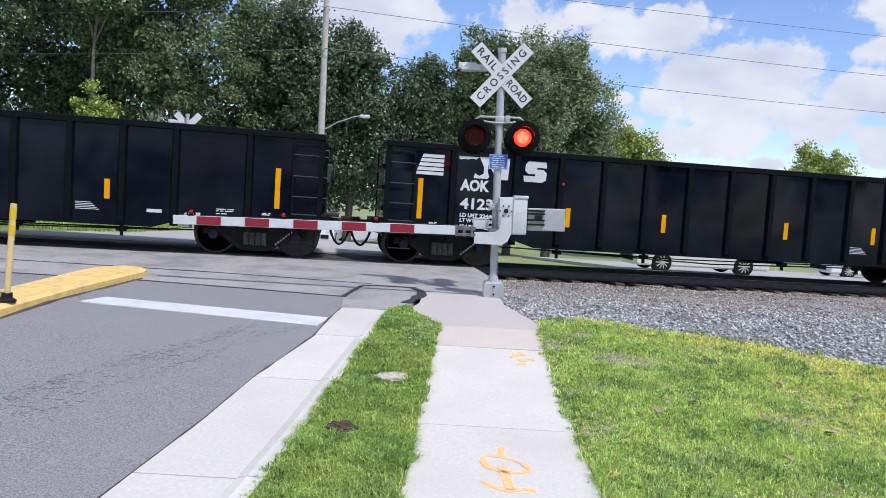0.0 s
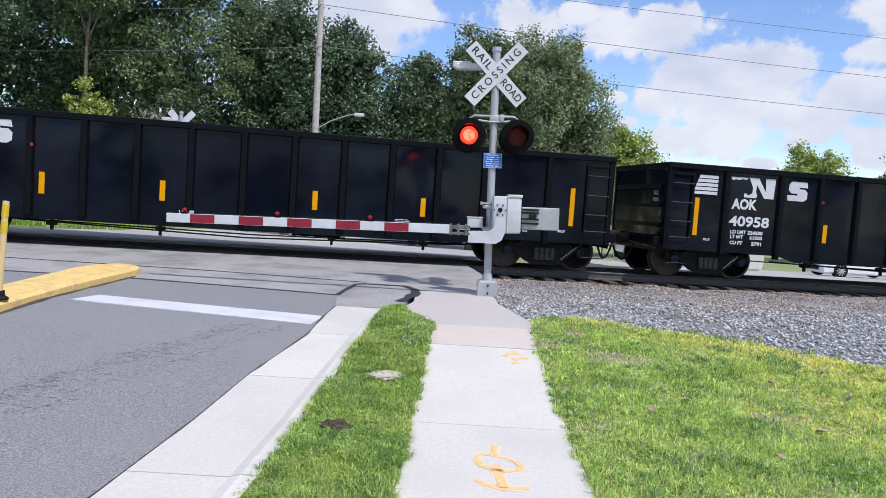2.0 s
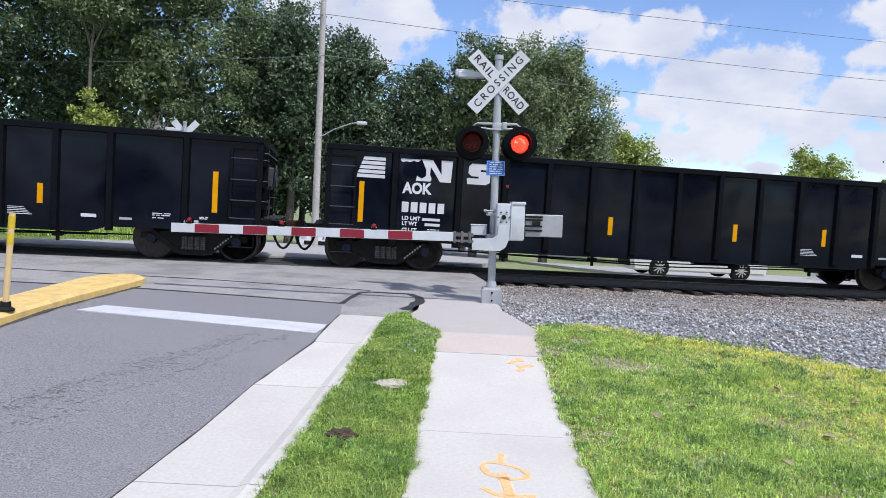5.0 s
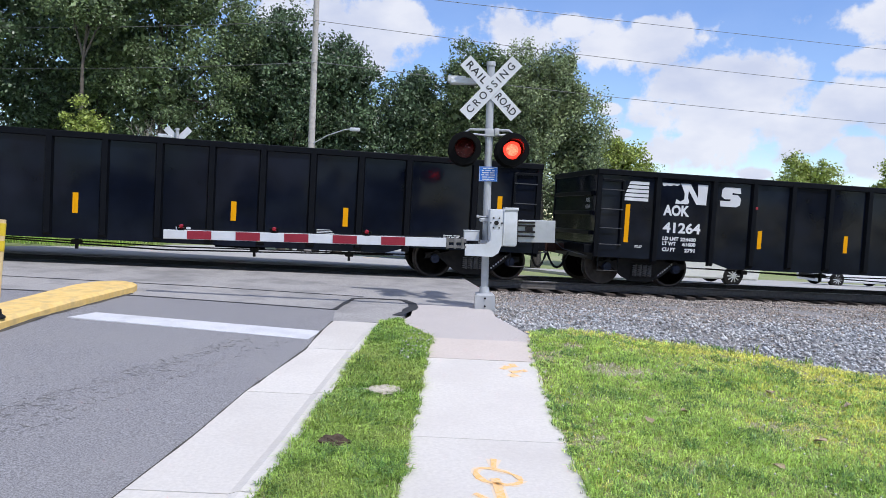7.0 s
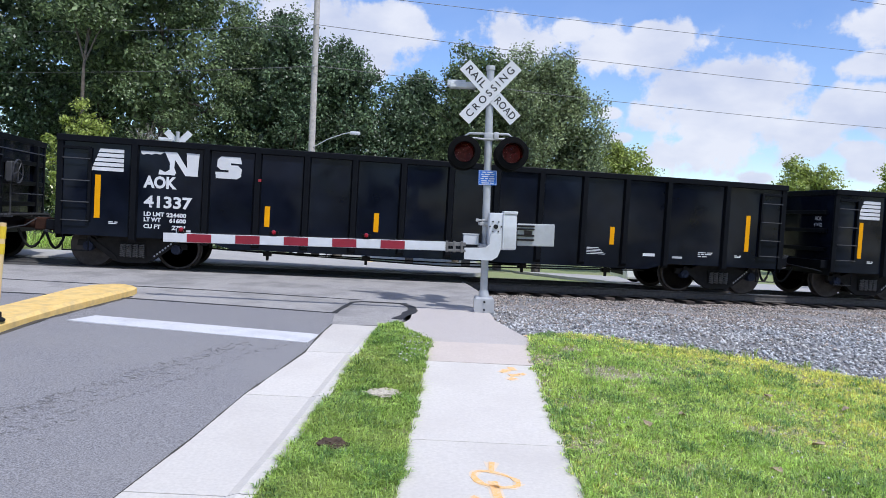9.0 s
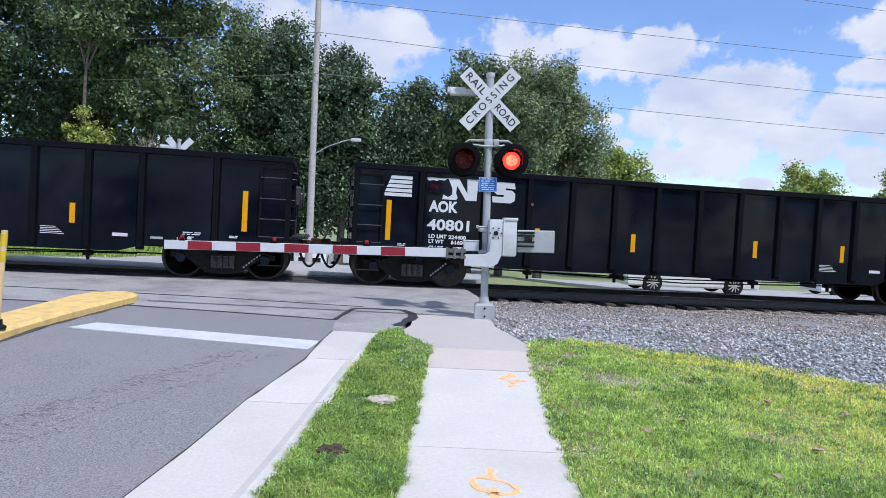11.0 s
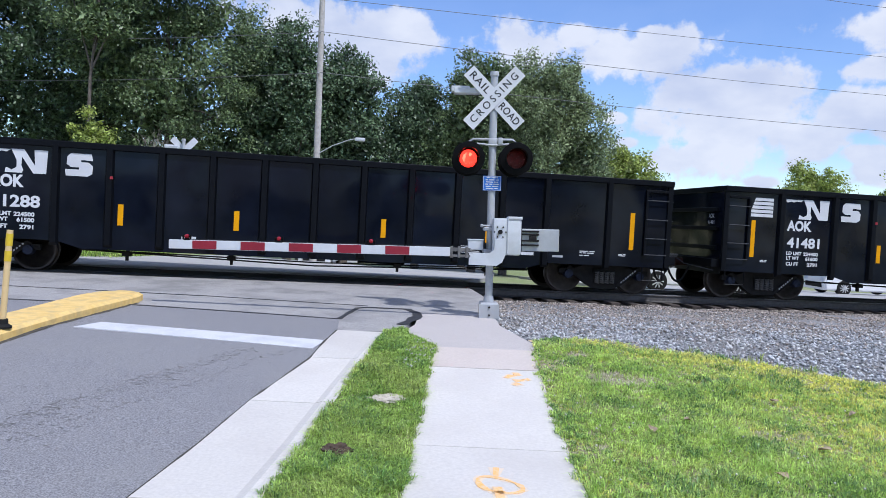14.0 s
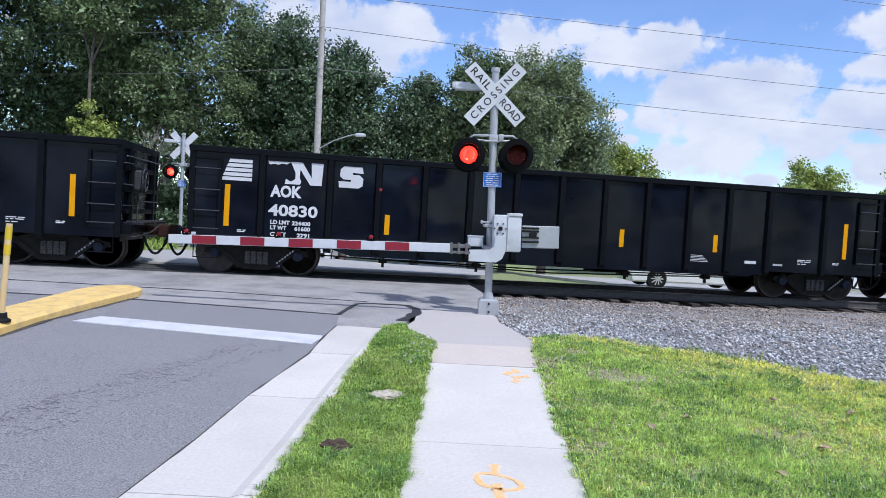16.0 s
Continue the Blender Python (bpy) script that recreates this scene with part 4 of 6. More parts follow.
def gondola():
    car = empty("gondola_car", Matrix.Identity(4), "black steel gondola rail car with white lettering, on the track", "rail car", "cars of the freight train")
    # tub: sides with a deep belly, ends, floor
    bm = bmesh.new()
    side = [(0, 0.70), (2.95, 0.70), (3.45, 0.55), (12.95, 0.55), (13.45, 0.70), (CAR_LEN, 0.70), (CAR_LEN, 2.62), (0, 2.62)]
    for y, d in ((SY, 0.03), (-SY - 0.03, 0.03)):
        prism(bm, [(x, y, z) for x, z in side], (0, d, 0))
    for x in (0.0, CAR_LEN - 0.03):
        box(bm, x, x + 0.03, SY + 0.03, -SY - 0.03, 0.98, 2.62)
    box(bm, 0.03, CAR_LEN - 0.03, SY + 0.03, -SY - 0.03, 0.98, 1.02)
    part("tub", bm, CAR_BLACK, car, "black painted steel tub, faint pale cloud reflections painted into its colour")
    bm = bmesh.new()
    for y in (SY - 0.075, -SY - 0.06):
        box(bm, -0.03, CAR_LEN + 0.03, y, y + 0.135, 2.615, CAR_H, 0.012)
    for x in (-0.03, CAR_LEN - 0.10):
        box(bm, x, x + 0.13, SY + 0.061, -SY - 0.061, 2.615, CAR_H, 0.01)
    part("top_chord", bm, CAR_FRAME, car, "heavy black top rail")
    # side posts, hat-shaped, ending above the sill
    bm = bmesh.new()
    prism(bm, [(-0.085, 0, 0.60), (-0.055, -0.078, 0.66), (0.055, -0.078, 0.66), (0.085, 0, 0.60)], (0, 0, 2.02))
    proto = bm
    first = None
    for y, flip in ((SY - 0.001, 0.0), (-SY + 0.001, math.pi)):
        for x in POSTS:
            if first is None:
                first = o = part("side_post", proto, CAR_FRAME, car)
            else:
                o = first.copy()
                scene.collection.objects.link(o)
            o.matrix_basis = Matrix.Translation((x, y, 0)) @ Matrix.Rotation(flip, 4, "Z")
    for x in (0.0, CAR_LEN):
        for y in (SY, -SY):
            bm = bmesh.new()
            box(bm, x - 0.02 if x == 0 else x - 0.10, x + 0.10 if x == 0 else x + 0.02, y - 0.04 if y < 0 else y - 0.03, y + 0.03 if y < 0 else y + 0.04, 0.70, 2.62, 0.006)
            part("corner_post", bm, CAR_FRAME, car)
    # ladders: a stile and four rungs near each end of both sides
    for y in (SY, -SY):
        sg = -1 if y < 0 else 1
        for x0, x1 in ((0.10, 0.62), (CAR_LEN - 0.62, CAR_LEN - 0.10)):
            bm = bmesh.new()
            xs = x1 if x0 < 5 else x0
            box(bm, xs - 0.03, xs + 0.03, min(y, y + sg * 0.06), max(y, y + sg * 0.06), 0.98, 2.50, 0.005)
            box(bm, min(x0, x1), max(x0, x1), min(y, y + sg * 0.05), max(y, y + sg * 0.05), 2.46, 2.52, 0.005)
            lad = part("ladder", bm, CAR_FRAME, car, "black grab-iron ladder")
            for z in (1.00, 1.38, 1.82, 2.27):
                bm = bmesh.new()
                rod(bm, (x0, y + sg * 0.075, z), (x1, y + sg * 0.075, z), 0.012, seg=6)
                rod(bm, (x0, y, z), (x0, y + sg * 0.075, z), 0.012, seg=6)
                rod(bm, (x1, y, z), (x1, y + sg * 0.075, z), 0.012, seg=6)
                part("rung", bm, RUNG, lad)
    # end frame: ribs and end sills
    for x, sg in ((0.0, -1), (CAR_LEN, 1)):
        for z in (1.25, 1.72, 2.18):
            bm = bmesh.new()
            box(bm, min(x, x + sg * 0.07), max(x, x + sg * 0.07), -1.3, 1.3, z - 0.05, z + 0.05, 0.01)
            part("end_rib", bm, CAR_FRAME, car)
        bm = bmesh.new()
        box(bm, min(x, x + sg * 0.22), max(x, x + sg * 0.22), -1.45, 1.45, 0.78, 0.98, 0.012)
        box(bm, min(x, x + sg * 0.02), max(x, x + sg * 0.02), -1.5, 1.5, 0.62, 1.0)
        part("end_sill", bm, CAR_FRAME, car)
        bm = bmesh.new()
        rod(bm, (x, 0, 0.83), (x + sg * 0.55, 0, 0.83), 0.10, seg=12)
        box(bm, min(x + sg * 0.45, x + sg * 0.69), max(x + sg * 0.45, x + sg * 0.69), -0.16, 0.16, 0.70, 0.98, 0.03)
        part("coupler", bm, COUPLER, car, "rusty brown coupler")
        bm = bmesh.new()
        pts = [(x + sg * 0.20, -0.35, 0.72)] + [(x + sg * (0.20 + 0.48 * i / 8), -0.35 + 0.2 * i / 8, 0.72 - 0.40 * math.sin(math.pi * i / 8) ** 0.8) for i in range(1, 8)] + [(x + sg * 0.68, -0.15, 0.70)]
        tube(bm, pts, 0.03, 8)
        part("air_hose", bm, RUBBER, car, "black air hose")
    # brake gear on one end: wheel, housing, rod, platform with a rail, end ladder
    x = CAR_LEN
    R = Matrix.Translation((x + 0.24, -0.55, 1.95)) @ Matrix.Rotation(radians(90), 4, "Y")
    bm = bmesh.new()
    ring = [R @ Vector((0.25 * math.cos(a), 0.25 * math.sin(a), 0)) for a in (2 * math.pi * i / 20 for i in range(21))]
    tube(bm, ring, 0.018, 6)
    for i in range(5):
        a = 2 * math.pi * i / 5
        rod(bm, R @ Vector((0, 0, 0)), R @ Vector((0.25 * math.cos(a), 0.25 * math.sin(a), 0)), 0.012, seg=6)
    part("brake_wheel", bm, RUNG, car, "dark steel brake wheel")
    bm = bmesh.new()
    box(bm, x + 0.03, x + 0.19, -0.72, -0.38, 1.72, 2.16, 0.03)
    rod(bm, (x + 0.10, -0.55, 1.75), (x + 0.10, -0.55, 0.92), 0.02, seg=8)
    part("brake_housing", bm, RUNG, car, "dark brake gear housing with its rod")
    bm = bmesh.new()
    for i in range(5):
        box(bm, x + 0.06 + i * 0.07, x + 0.11 + i * 0.07, -1.25, 0.9, 1.02, 1.05)
    for y in (-1.2, -0.2, 0.85):
        box(bm, x + 0.0, x + 0.40, y, y + 0.05, 0.98, 1.02)
    part("platform", bm, RUNG, car, "narrow slatted end platform")
    bm = bmesh.new()
    tube(bm, [(x + 0.03, -1.3, 2.42), (x + 0.11, -1.28, 2.42), (x + 0.11, 1.28, 2.42), (x + 0.03, 1.3, 2.42)], 0.013, 6)
    tube(bm, [(x + 0.03, -0.3, 1.48), (x + 0.14, -0.28, 1.48), (x + 0.14, 1.1, 1.48), (x + 0.03, 1.12, 1.48)], 0.013, 6)
    part("grab_rail", bm, RUNG, car, "thin grab rail across the end")
    for z in (1.38, 1.82, 2.27):
        bm = bmesh.new()
        tube(bm, [(x + 0.02, -1.42, z), (x + 0.10, -1.42, z), (x + 0.10, -0.98, z), (x + 0.02, -0.98, z)], 0.012, 6)
        part("end_rung", bm, RUNG, car)
    for y in (-0.5, 0.5):
        bm = bmesh.new()
        box(bm, x - 0.002, x + 0.09, y - 0.06 + 0.9 * y, y + 0.06 + 0.9 * y, 1.0, 2.6, 0.008)
        part("end_post", bm, CAR_FRAME, car)
    # footsteps under the corners and cut lever
    for xs in (0.12, CAR_LEN - 0.62):
        bm = bmesh.new()
        tube(bm, [(xs, SY + 0.02, 0.72), (xs, SY + 0.02, 0.38), (xs + 0.5, SY + 0.02, 0.38), (xs + 0.5, SY + 0.02, 0.72)], 0.018, 6)
        part("footstep", bm, CAR_FRAME, car)
    for x0, sg in ((0.0, -1), (CAR_LEN, 1)):
        bm = bmesh.new()
        tube(bm, [(x0 + sg * 0.10, -1.35, 0.70), (x0 + sg * 0.30, -1.30, 0.74), (x0 + sg * 0.36, -0.4, 0.80), (x0 + sg * 0.52, -0.08, 0.99)], 0.014, 6)
        part("cut_lever", bm, RUNG, car)
    # under the floor
    bm = bmesh.new()
    box(bm, 0.3, CAR_LEN - 0.3, -0.25, 0.25, 0.62, 0.98, 0.01)
    part("centre_sill", bm, CAR_FRAME, car)
    bm = bmesh.new()
    tube(bm, [(3.2, -0.9, 0.50), (8.2, -0.9, 0.36), (13.2, -0.9, 0.48)], 0.018, 6)
    tube(bm, [(2.6, 0.6, 0.42), (8.2, 0.6, 0.34), (13.8, 0.6, 0.42)], 0.018, 6)
    for x in (4.2, 6.4, 10.1, 12.2):
        box(bm, x - 0.03, x + 0.03, -0.93, -0.87, 0.30, 0.60, 0.004)
        box(bm, x - 0.09, x + 0.09, -1.0, -0.8, 0.40, 0.5, 0.01)
    part("brake_rigging", bm, TRUCK_STEEL, car, "thin brake rods and hangers")
    bm = bmesh.new()
    rod(bm, (9.2, -0.5, 0.62), (10.3, -0.5, 0.62), 0.17, seg=14)
    part("air_tank", bm, CAR_FRAME, car)
    # paint on the near side
    ys = SY - 0.0
    for x, z0, z1 in ((0.77, 1.07, 1.96), (4.20, 1.07, 1.51), (6.545, 1.08, 1.50), (9.69, 1.09, 1.50), (12.055, 1.09, 1.50), (15.50, 1.09, 1.96)):
        bm = bmesh.new()
        flat(bm, [(x - 0.055, z0), (x + 0.055, z0), (x + 0.055, z1), (x - 0.055, z1)])
        part("reflector_stripe", bm, REFLECT_YELLOW, car, "yellow reflective stripe")
        bm = bmesh.new()
        flat(bm, [(x - 0.055, z0), (x + 0.055, z0), (x + 0.055, z1), (x - 0.055, z1)], -SY + 0.003)
        part("reflector_stripe", bm, REFLECT_YELLOW, car, "yellow reflective stripe")
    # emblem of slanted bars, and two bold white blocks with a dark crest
    for i in range(5):
        z1 = 2.505 - i * 0.096
        z0 = z1 - 0.073
        l0, l1 = 0.86 - 0.035 * (i + 1) + 0.03, 0.86 - 0.035 * i + 0.03
        r0 = 1.262
        bm = bmesh.new()
        flat(bm, [(l0 - 0.09, z0), (r0, z0), (1.262, z1), (l1 - 0.09, z1)])
        part("emblem_bar", bm, LETTER, car, "white slanted bar")
    bm = bmesh.new()
    # a ragged crest along the top, then a slanted block out of which a dark head is cut
    flat(bm, [(1.59, 2.515), (2.06, 2.515), (1.98, 2.46), (1.88, 2.475), (1.80, 2.445), (1.72, 2.46), (1.64, 2.435), (1.60, 2.46)])
    flat(bm, [(2.06, 2.525), (2.31, 2.525), (2.52, 2.20), (2.50, 2.525), (2.76, 2.525), (2.735, 2.045), (2.49, 2.045), (2.27, 2.37), (2.26, 2.20), (2.30, 2.10), (2.27, 2.045), (1.95, 2.045), (1.97, 2.15), (2.08, 2.10), (2.17, 2.16), (2.17, 2.30)])
    part("emblem_block", bm, LETTER, car, "white block-shaped emblem")
    bm = bmesh.new()
    flat(bm, [(3.13, 2.44), (3.20, 2.51), (3.60, 2.51), (3.63, 2.37), (3.40, 2.38), (3.40, 2.335), (3.55, 2.335), (3.63, 2.26), (3.62, 2.10), (3.53, 2.045), (3.11, 2.045), (3.09, 2.18), (3.36, 2.18), (3.36, 2.225), (3.20, 2.225), (3.12, 2.29)])
    part("emblem_block", bm, LETTER, car, "white block-shaped emblem")
    for words, x, z, size, w in (("AOK", 1.985, 1.865, 0.33, 0.665), ("LD LMT", 1.89, 1.205, 0.115, 0.41), ("LT WT", 1.86, 1.088, 0.115, 0.34), ("CU FT", 1.86, 0.945, 0.115, 0.34), ("2791", 2.405, 0.94, 0.115, 0.27)):
        text_part("lettering", words, size, LETTER, car, pose(x, SY - 0.003, z, 90, 0, 0), w, 0.014 if size > 0.2 else 0.005, "white stencilled lettering")
    # small unreadable lines
    bm = bmesh.new()
    for i in range(5):
        flat(bm, [(11.45 - 0.0, 0.99 - i * 0.035), (11.75 + 0.04 * i, 0.99 - i * 0.035), (11.75 + 0.04 * i, 1.003 - i * 0.035), (11.45, 1.003 - i * 0.035)])
    for x0, ws, z in ((14.25, (0.20, 0.14), 1.00), (14.25, (0.05, 0.07, 0.17), 0.962), (14.25, (0.08, 0.12), 0.905), (15.2, (0.09, 0.06), 0.965), (15.2, (0.16,), 0.935), (1.0, (0.09, 0.06), 0.99), (1.0, (0.16,), 0.96)):
        x = x0
        for w in ws:
            flat(bm, [(x, z), (x + w, z), (x + w, z + 0.02), (x, z + 0.02)])
            x += w + 0.03
    tagged(part("small_writing", bm, LETTER, car, "lines of small white writing"), kind="stuff")
    bm = bmesh.new()
    flat(bm, [(12.85, 0.86), (13.15, 0.86), (13.15, 0.93), (12.85, 0.93)])
    part("placard", bm, LETTER, car, "white placard")
    bm = bmesh.new()
    flat(bm, [(13.6, 0.84), (13.85, 0.84), (13.85, 0.89), (13.6, 0.89)])
    part("placard", bm, GALV, car, "grey placard")
    bm = bmesh.new()
    flat(bm, [(3.99, 2.02), (4.05, 2.02), (4.05, 2.08), (3.99, 2.08)], SY - 0.079)
    part("dot", bm, RED_DOT, car, "small red mark")
    text_part("lettering", "AOK", 0.15, LETTER, car, pose(-0.004, -0.95, 2.02, 90, 0, -90), 0.26, 0.003)
    for x in (1.40, 15.04):
        truck(car, x)
    return car


def truck(car, x):
    """Two wheelsets between cast side frames with springs."""
    bm = bmesh.new()
    box(bm, -0.16, 0.16, -1.0, 1.0, 0.38, 0.62, 0.02)
    bol = part("truck", bm, TRUCK_STEEL, car, "dark cast steel truck")
    bol.location = (x, 0, 0)
    for y in (-1.10, 1.0):
        bm = bmesh.new()
        o = [(-1.10, 0.58), (-0.72, 0.60), (-0.40, 0.72), (0.40, 0.72), (0.72, 0.60), (1.10, 0.58), (1.12, 0.46), (0.70, 0.44), (0.40, 0.20), (0.28, 0.13), (-0.28, 0.13), (-0.40, 0.20), (-0.70, 0.44), (-1.12, 0.46)]
        prism(bm, [(a, y, z) for a, z in o], (0, 0.10, 0))
        sf = part("side_frame", bm, TRUCK_STEEL, bol)
        bm = bmesh.new()
        yy = y - 0.035 if y < 0 else y + 0.105
        # black plate painted in for the shaded opening; the frame itself is solid
        box(bm, -0.26, 0.26, yy, yy + 0.03, 0.24, 0.58)
        part("window", bm, RUBBER, bol)
        yc = y - 0.07 if y < 0 else y + 0.17
        bm = bmesh.new()
        tube(bm, [(0.05 * math.cos(a), 0.05 * math.sin(a), 0.26 + 0.27 * n / 24) for n, a in ((n, n * math.pi / 2) for n in range(25))], 0.015, 4)
        coil = part("spring", bm, SPRING, bol, "coil spring", True)
        for n, sx in enumerate((-0.19, -0.065, 0.065, 0.19)):
            if n:
                coil = coil.copy()
                scene.collection.objects.link(coil)
            coil.location = (sx, yc, 0)
        for sx in (-1, 1):
            bm = bmesh.new()
            ya, yb = (y - 0.02, y + 0.12) if y < 0 else (y - 0.02, y + 0.12)
            prism(bm, [(sx * 0.95, ya, 0.60), (sx * 0.86, ya, 0.66), (sx * 0.36, ya, 0.30), (sx * 0.30, ya, 0.20), (sx * 0.42, ya, 0.20)], (0, yb - ya, 0))
            part("frame_leg", bm, TRUCK_STEEL, bol)
        bm = bmesh.new()
        for i in range(7):
            a = 0.44 + i * 0.055
            yq = y - 0.024 if y < 0 else y + 0.124
            prism(bm, [(a, yq, 0.27 + i * 0.046), (a + 0.03, yq, 0.295 + i * 0.046), (a + 0.012, yq, 0.325 + i * 0.046), (a - 0.018, yq, 0.30 + i * 0.046)], (0, 0.003, 0))
        tagged(part("small_writing", bm, GALV, bol), kind="stuff")
    for sx in (-0.889, 0.889):
        bm = bmesh.new()
        for sg in (-1, 1):
            mm = Matrix.Translation((0, sg * 0.7525, 0)) @ Matrix.Rotation(radians(-90 * sg), 4, "X")
            lathe(bm, [(0.08, -0.03), (0.10, 0.03), (0.34, 0.01), (0.385, 0.045), (0.40, 0.065)], mm, 32, 0)
            lathe(bm, [(0.40, 0.065), (0.440, 0.065), (0.457, 0.050), (0.457, -0.045), (0.485, -0.052), (0.482, -0.075), (0.40, -0.075)], mm, 32, 1)
            lathe(bm, [(0.40, -0.075), (0.34, -0.03), (0.10, -0.03), (0.08, -0.06)], mm, 32, 0)
        rod(bm, (0, -1.05, 0), (0, 1.05, 0), 0.085, seg=14)
        for sg in (-1, 1):
            rod(bm, (0, sg * 1.02, 0), (0, sg * 1.17, 0), 0.115, 0.10, 16, 2)
            for i in range(3):
                a = 2 * math.pi * i / 3
                rod(bm, (0.055 * math.cos(a), sg * 1.165, 0.055 * math.sin(a)), (0.055 * math.cos(a), sg * 1.19, 0.055 * math.sin(a)), 0.018, seg=6, mi=2)
        ws = part("wheelset", bm, [WHEEL_RUST, WHEEL_RIM, HUB_BLUE], bol, "rusty steel wheelset with bluish bearing caps", True)
        ws.location = (sx, 0, 0.457)


def build_train():
    first = gondola()
    cars = {}
    for k in range(-1, 22):
        c = first if k == -1 else copy_thing(first, Matrix.Identity(4))
        cars[k] = c
    for k, c in cars.items():
        if k in NUMBERS:
            tagged(c, "black steel gondola rail car numbered %s, rolling on the track" % NUMBERS[k])
            text_part("car_number", NUMBERS[k], 0.33, LETTER, c, pose(2.16, SY - 0.003, 1.455, 90, 0, 0), 1.05 - 0.085 * NUMBERS[k].count("1"), 0.010, "white car number")
            heavy = NUMBERS[k] in ("40958", "41472", "41437", "41237", "41288")
            text_part("lettering", "224500" if heavy else "224400", 0.115, LETTER, c, pose(2.34, SY - 0.003, 1.20, 90, 0, 0), 0.40, 0.005, "white stencilled lettering")
            text_part("lettering", "61500" if heavy else "61600", 0.115, LETTER, c, pose(2.37, SY - 0.003, 1.083, 90, 0, 0), 0.34, 0.005, "white stencilled lettering")
            text_part("lettering", NUMBERS[k], 0.13, LETTER, c, pose(-0.004, -0.95, 1.86, 90, 0, -90), 0.30, 0.002)
        else:
            bm = bmesh.new()
            for i in range(5):
                flat(bm, [(1.67 + i * 0.20, 1.34), (1.82 + i * 0.20, 1.34), (1.82 + i * 0.20, 1.57), (1.67 + i * 0.20, 1.57)])
            part("car_number", bm, LETTER, c, "white car number")
            bm = bmesh.new()
            for z, w in ((1.17, 0.40), (1.055, 0.34)):
                flat(bm, [(2.54 - w, z), (2.54, z), (2.54, z + 0.06), (2.54 - w, z + 0.06)])
            tagged(part("small_writing", bm, LETTER, c), kind="stuff")
    return cars


CARS = build_train()

# ---------------------------------------------------------------- trees and poles


def foliage(centres, radii, per, size, rng, shape=(1, 1, 0.75)):
    """Leaf quads in clumps: co, faces."""
    c = np.repeat(centres, per, axis=0)
    r = np.repeat(radii, per)[:, None]
    d = rng.normal(size=c.shape)
    d /= np.linalg.norm(d, axis=1)[:, None]
    p = c + d * r * rng.uniform(0.15, 1.05, (len(c), 1)) ** 0.8 * np.array(shape)
    a = rng.normal(size=c.shape) + d * 0.6 + np.array([0, 0, 0.5])
    a /= np.linalg.norm(a, axis=1)[:, None]
    t = np.cross(a, rng.normal(size=c.shape))
    t /= np.linalg.norm(t, axis=1)[:, None]
    b = np.cross(a, t)
    s = size * rng.uniform(0.55, 1.25, (len(c), 1))
    quad = np.stack([p - t * s * 0.55, p - b * s * 0.3 + t * s * 0.05, p + t * s * 0.6, p + b * s * 0.3 + t * s * 0.05], axis=1)
    return quad.reshape(-1, 3), np.arange(len(c) * 4).reshape(-1, 4)


def tree(x, y, h, rad, label, leaf, seed, low=0.12, clumps=170, per=130, size=0.26, trunk=0.28, lobes=None, flat_top=0.0, kind_name="tree", clump_r=0.9, lean=0.0, shape=(1, 1, 0.75)):
    rng = np.random.default_rng(seed)
    z0 = ground_z(x, y) - 0.1
    h = h + (0.2 - z0 if y > 0 else 0.0)
    t = empty(kind_name, pose(x, y, z0), label, kind_name, "trees beyond the tracks")
    lobes = lobes or [(0, 0, 0.55, 1.0), (0.45, 0.1, 0.42, 0.62), (-0.5, -0.1, 0.45, 0.62), (0.1, -0.35, 0.72, 0.55), (-0.15, 0.2, 0.82, 0.45)]
    cs, rs = [], []
    w = np.array([l[3] for l in lobes])
    w = w / w.sum()
    zl, zh = h * low, h
    for i in range(clumps):
        lx, ly, lz, lr = lobes[rng.choice(len(lobes), p=w)]
        d = rng.normal(size=3)
        d /= np.linalg.norm(d)
        q = rng.uniform(0.25, 1.0) ** 0.45
        px = lx * rad + d[0] * lr * rad * q * 0.8
        py = ly * rad + d[1] * lr * rad * q * 0.8
        pz = h * lz + d[2] * lr * h * 0.42 * q
        pz = min(max(pz, zl), h - 0.3 * rng.uniform())
        cs.append((px, py, pz))
        rs.append(clump_r * rng.uniform(0.6, 1.25))
    co, fs = foliage(np.array(cs), np.array(rs), int(per * 1.15), size * 0.74, rng, shape)
    # larger leaves deep inside close the crown
    mid = np.array(cs).mean(axis=0)
    deep = mid + (np.array(cs) - mid) * np.array([0.62, 0.62, 0.82])
    co2, fs2 = foliage(deep, np.array(rs), max(8, per // 6), size * 1.5, rng)
    co, fs = np.concatenate([co, co2]), np.concatenate([fs, fs2 + len(co)])
    bm = bmesh.new()
    top = Vector((lean, 0, h * 0.72))
    pts = [Vector((0, 0, -0.1)), Vector((0.1, 0.05, h * 0.25)), Vector((lean * 0.5 - 0.1, 0, h * 0.48)), top]
    for i, (a, b) in enumerate(zip(pts, pts[1:])):
        rod(bm, a, b, trunk * (1 - 0.28 * i), trunk * (1 - 0.28 * (i + 1)), 10)
    for i in range(9):
        c = Vector(cs[int(rng.integers(len(cs)))])
        a = pts[1].lerp(pts[2], float(rng.uniform())) if c.z < h * 0.6 else pts[2].lerp(pts[3], float(rng.uniform()))
        midp = a.lerp(c, 0.5) + Vector((0, 0, 0.3))
        rod(bm, a, midp, trunk * 0.34, trunk * 0.22, 7)
        rod(bm, midp, c, trunk * 0.22, trunk * 0.08, 6)
    part("trunk", bm, BARK, t, "grey-brown trunk with limbs", True)
    crown = cloud_mesh("crown", co, fs, leaf, t)
    return t


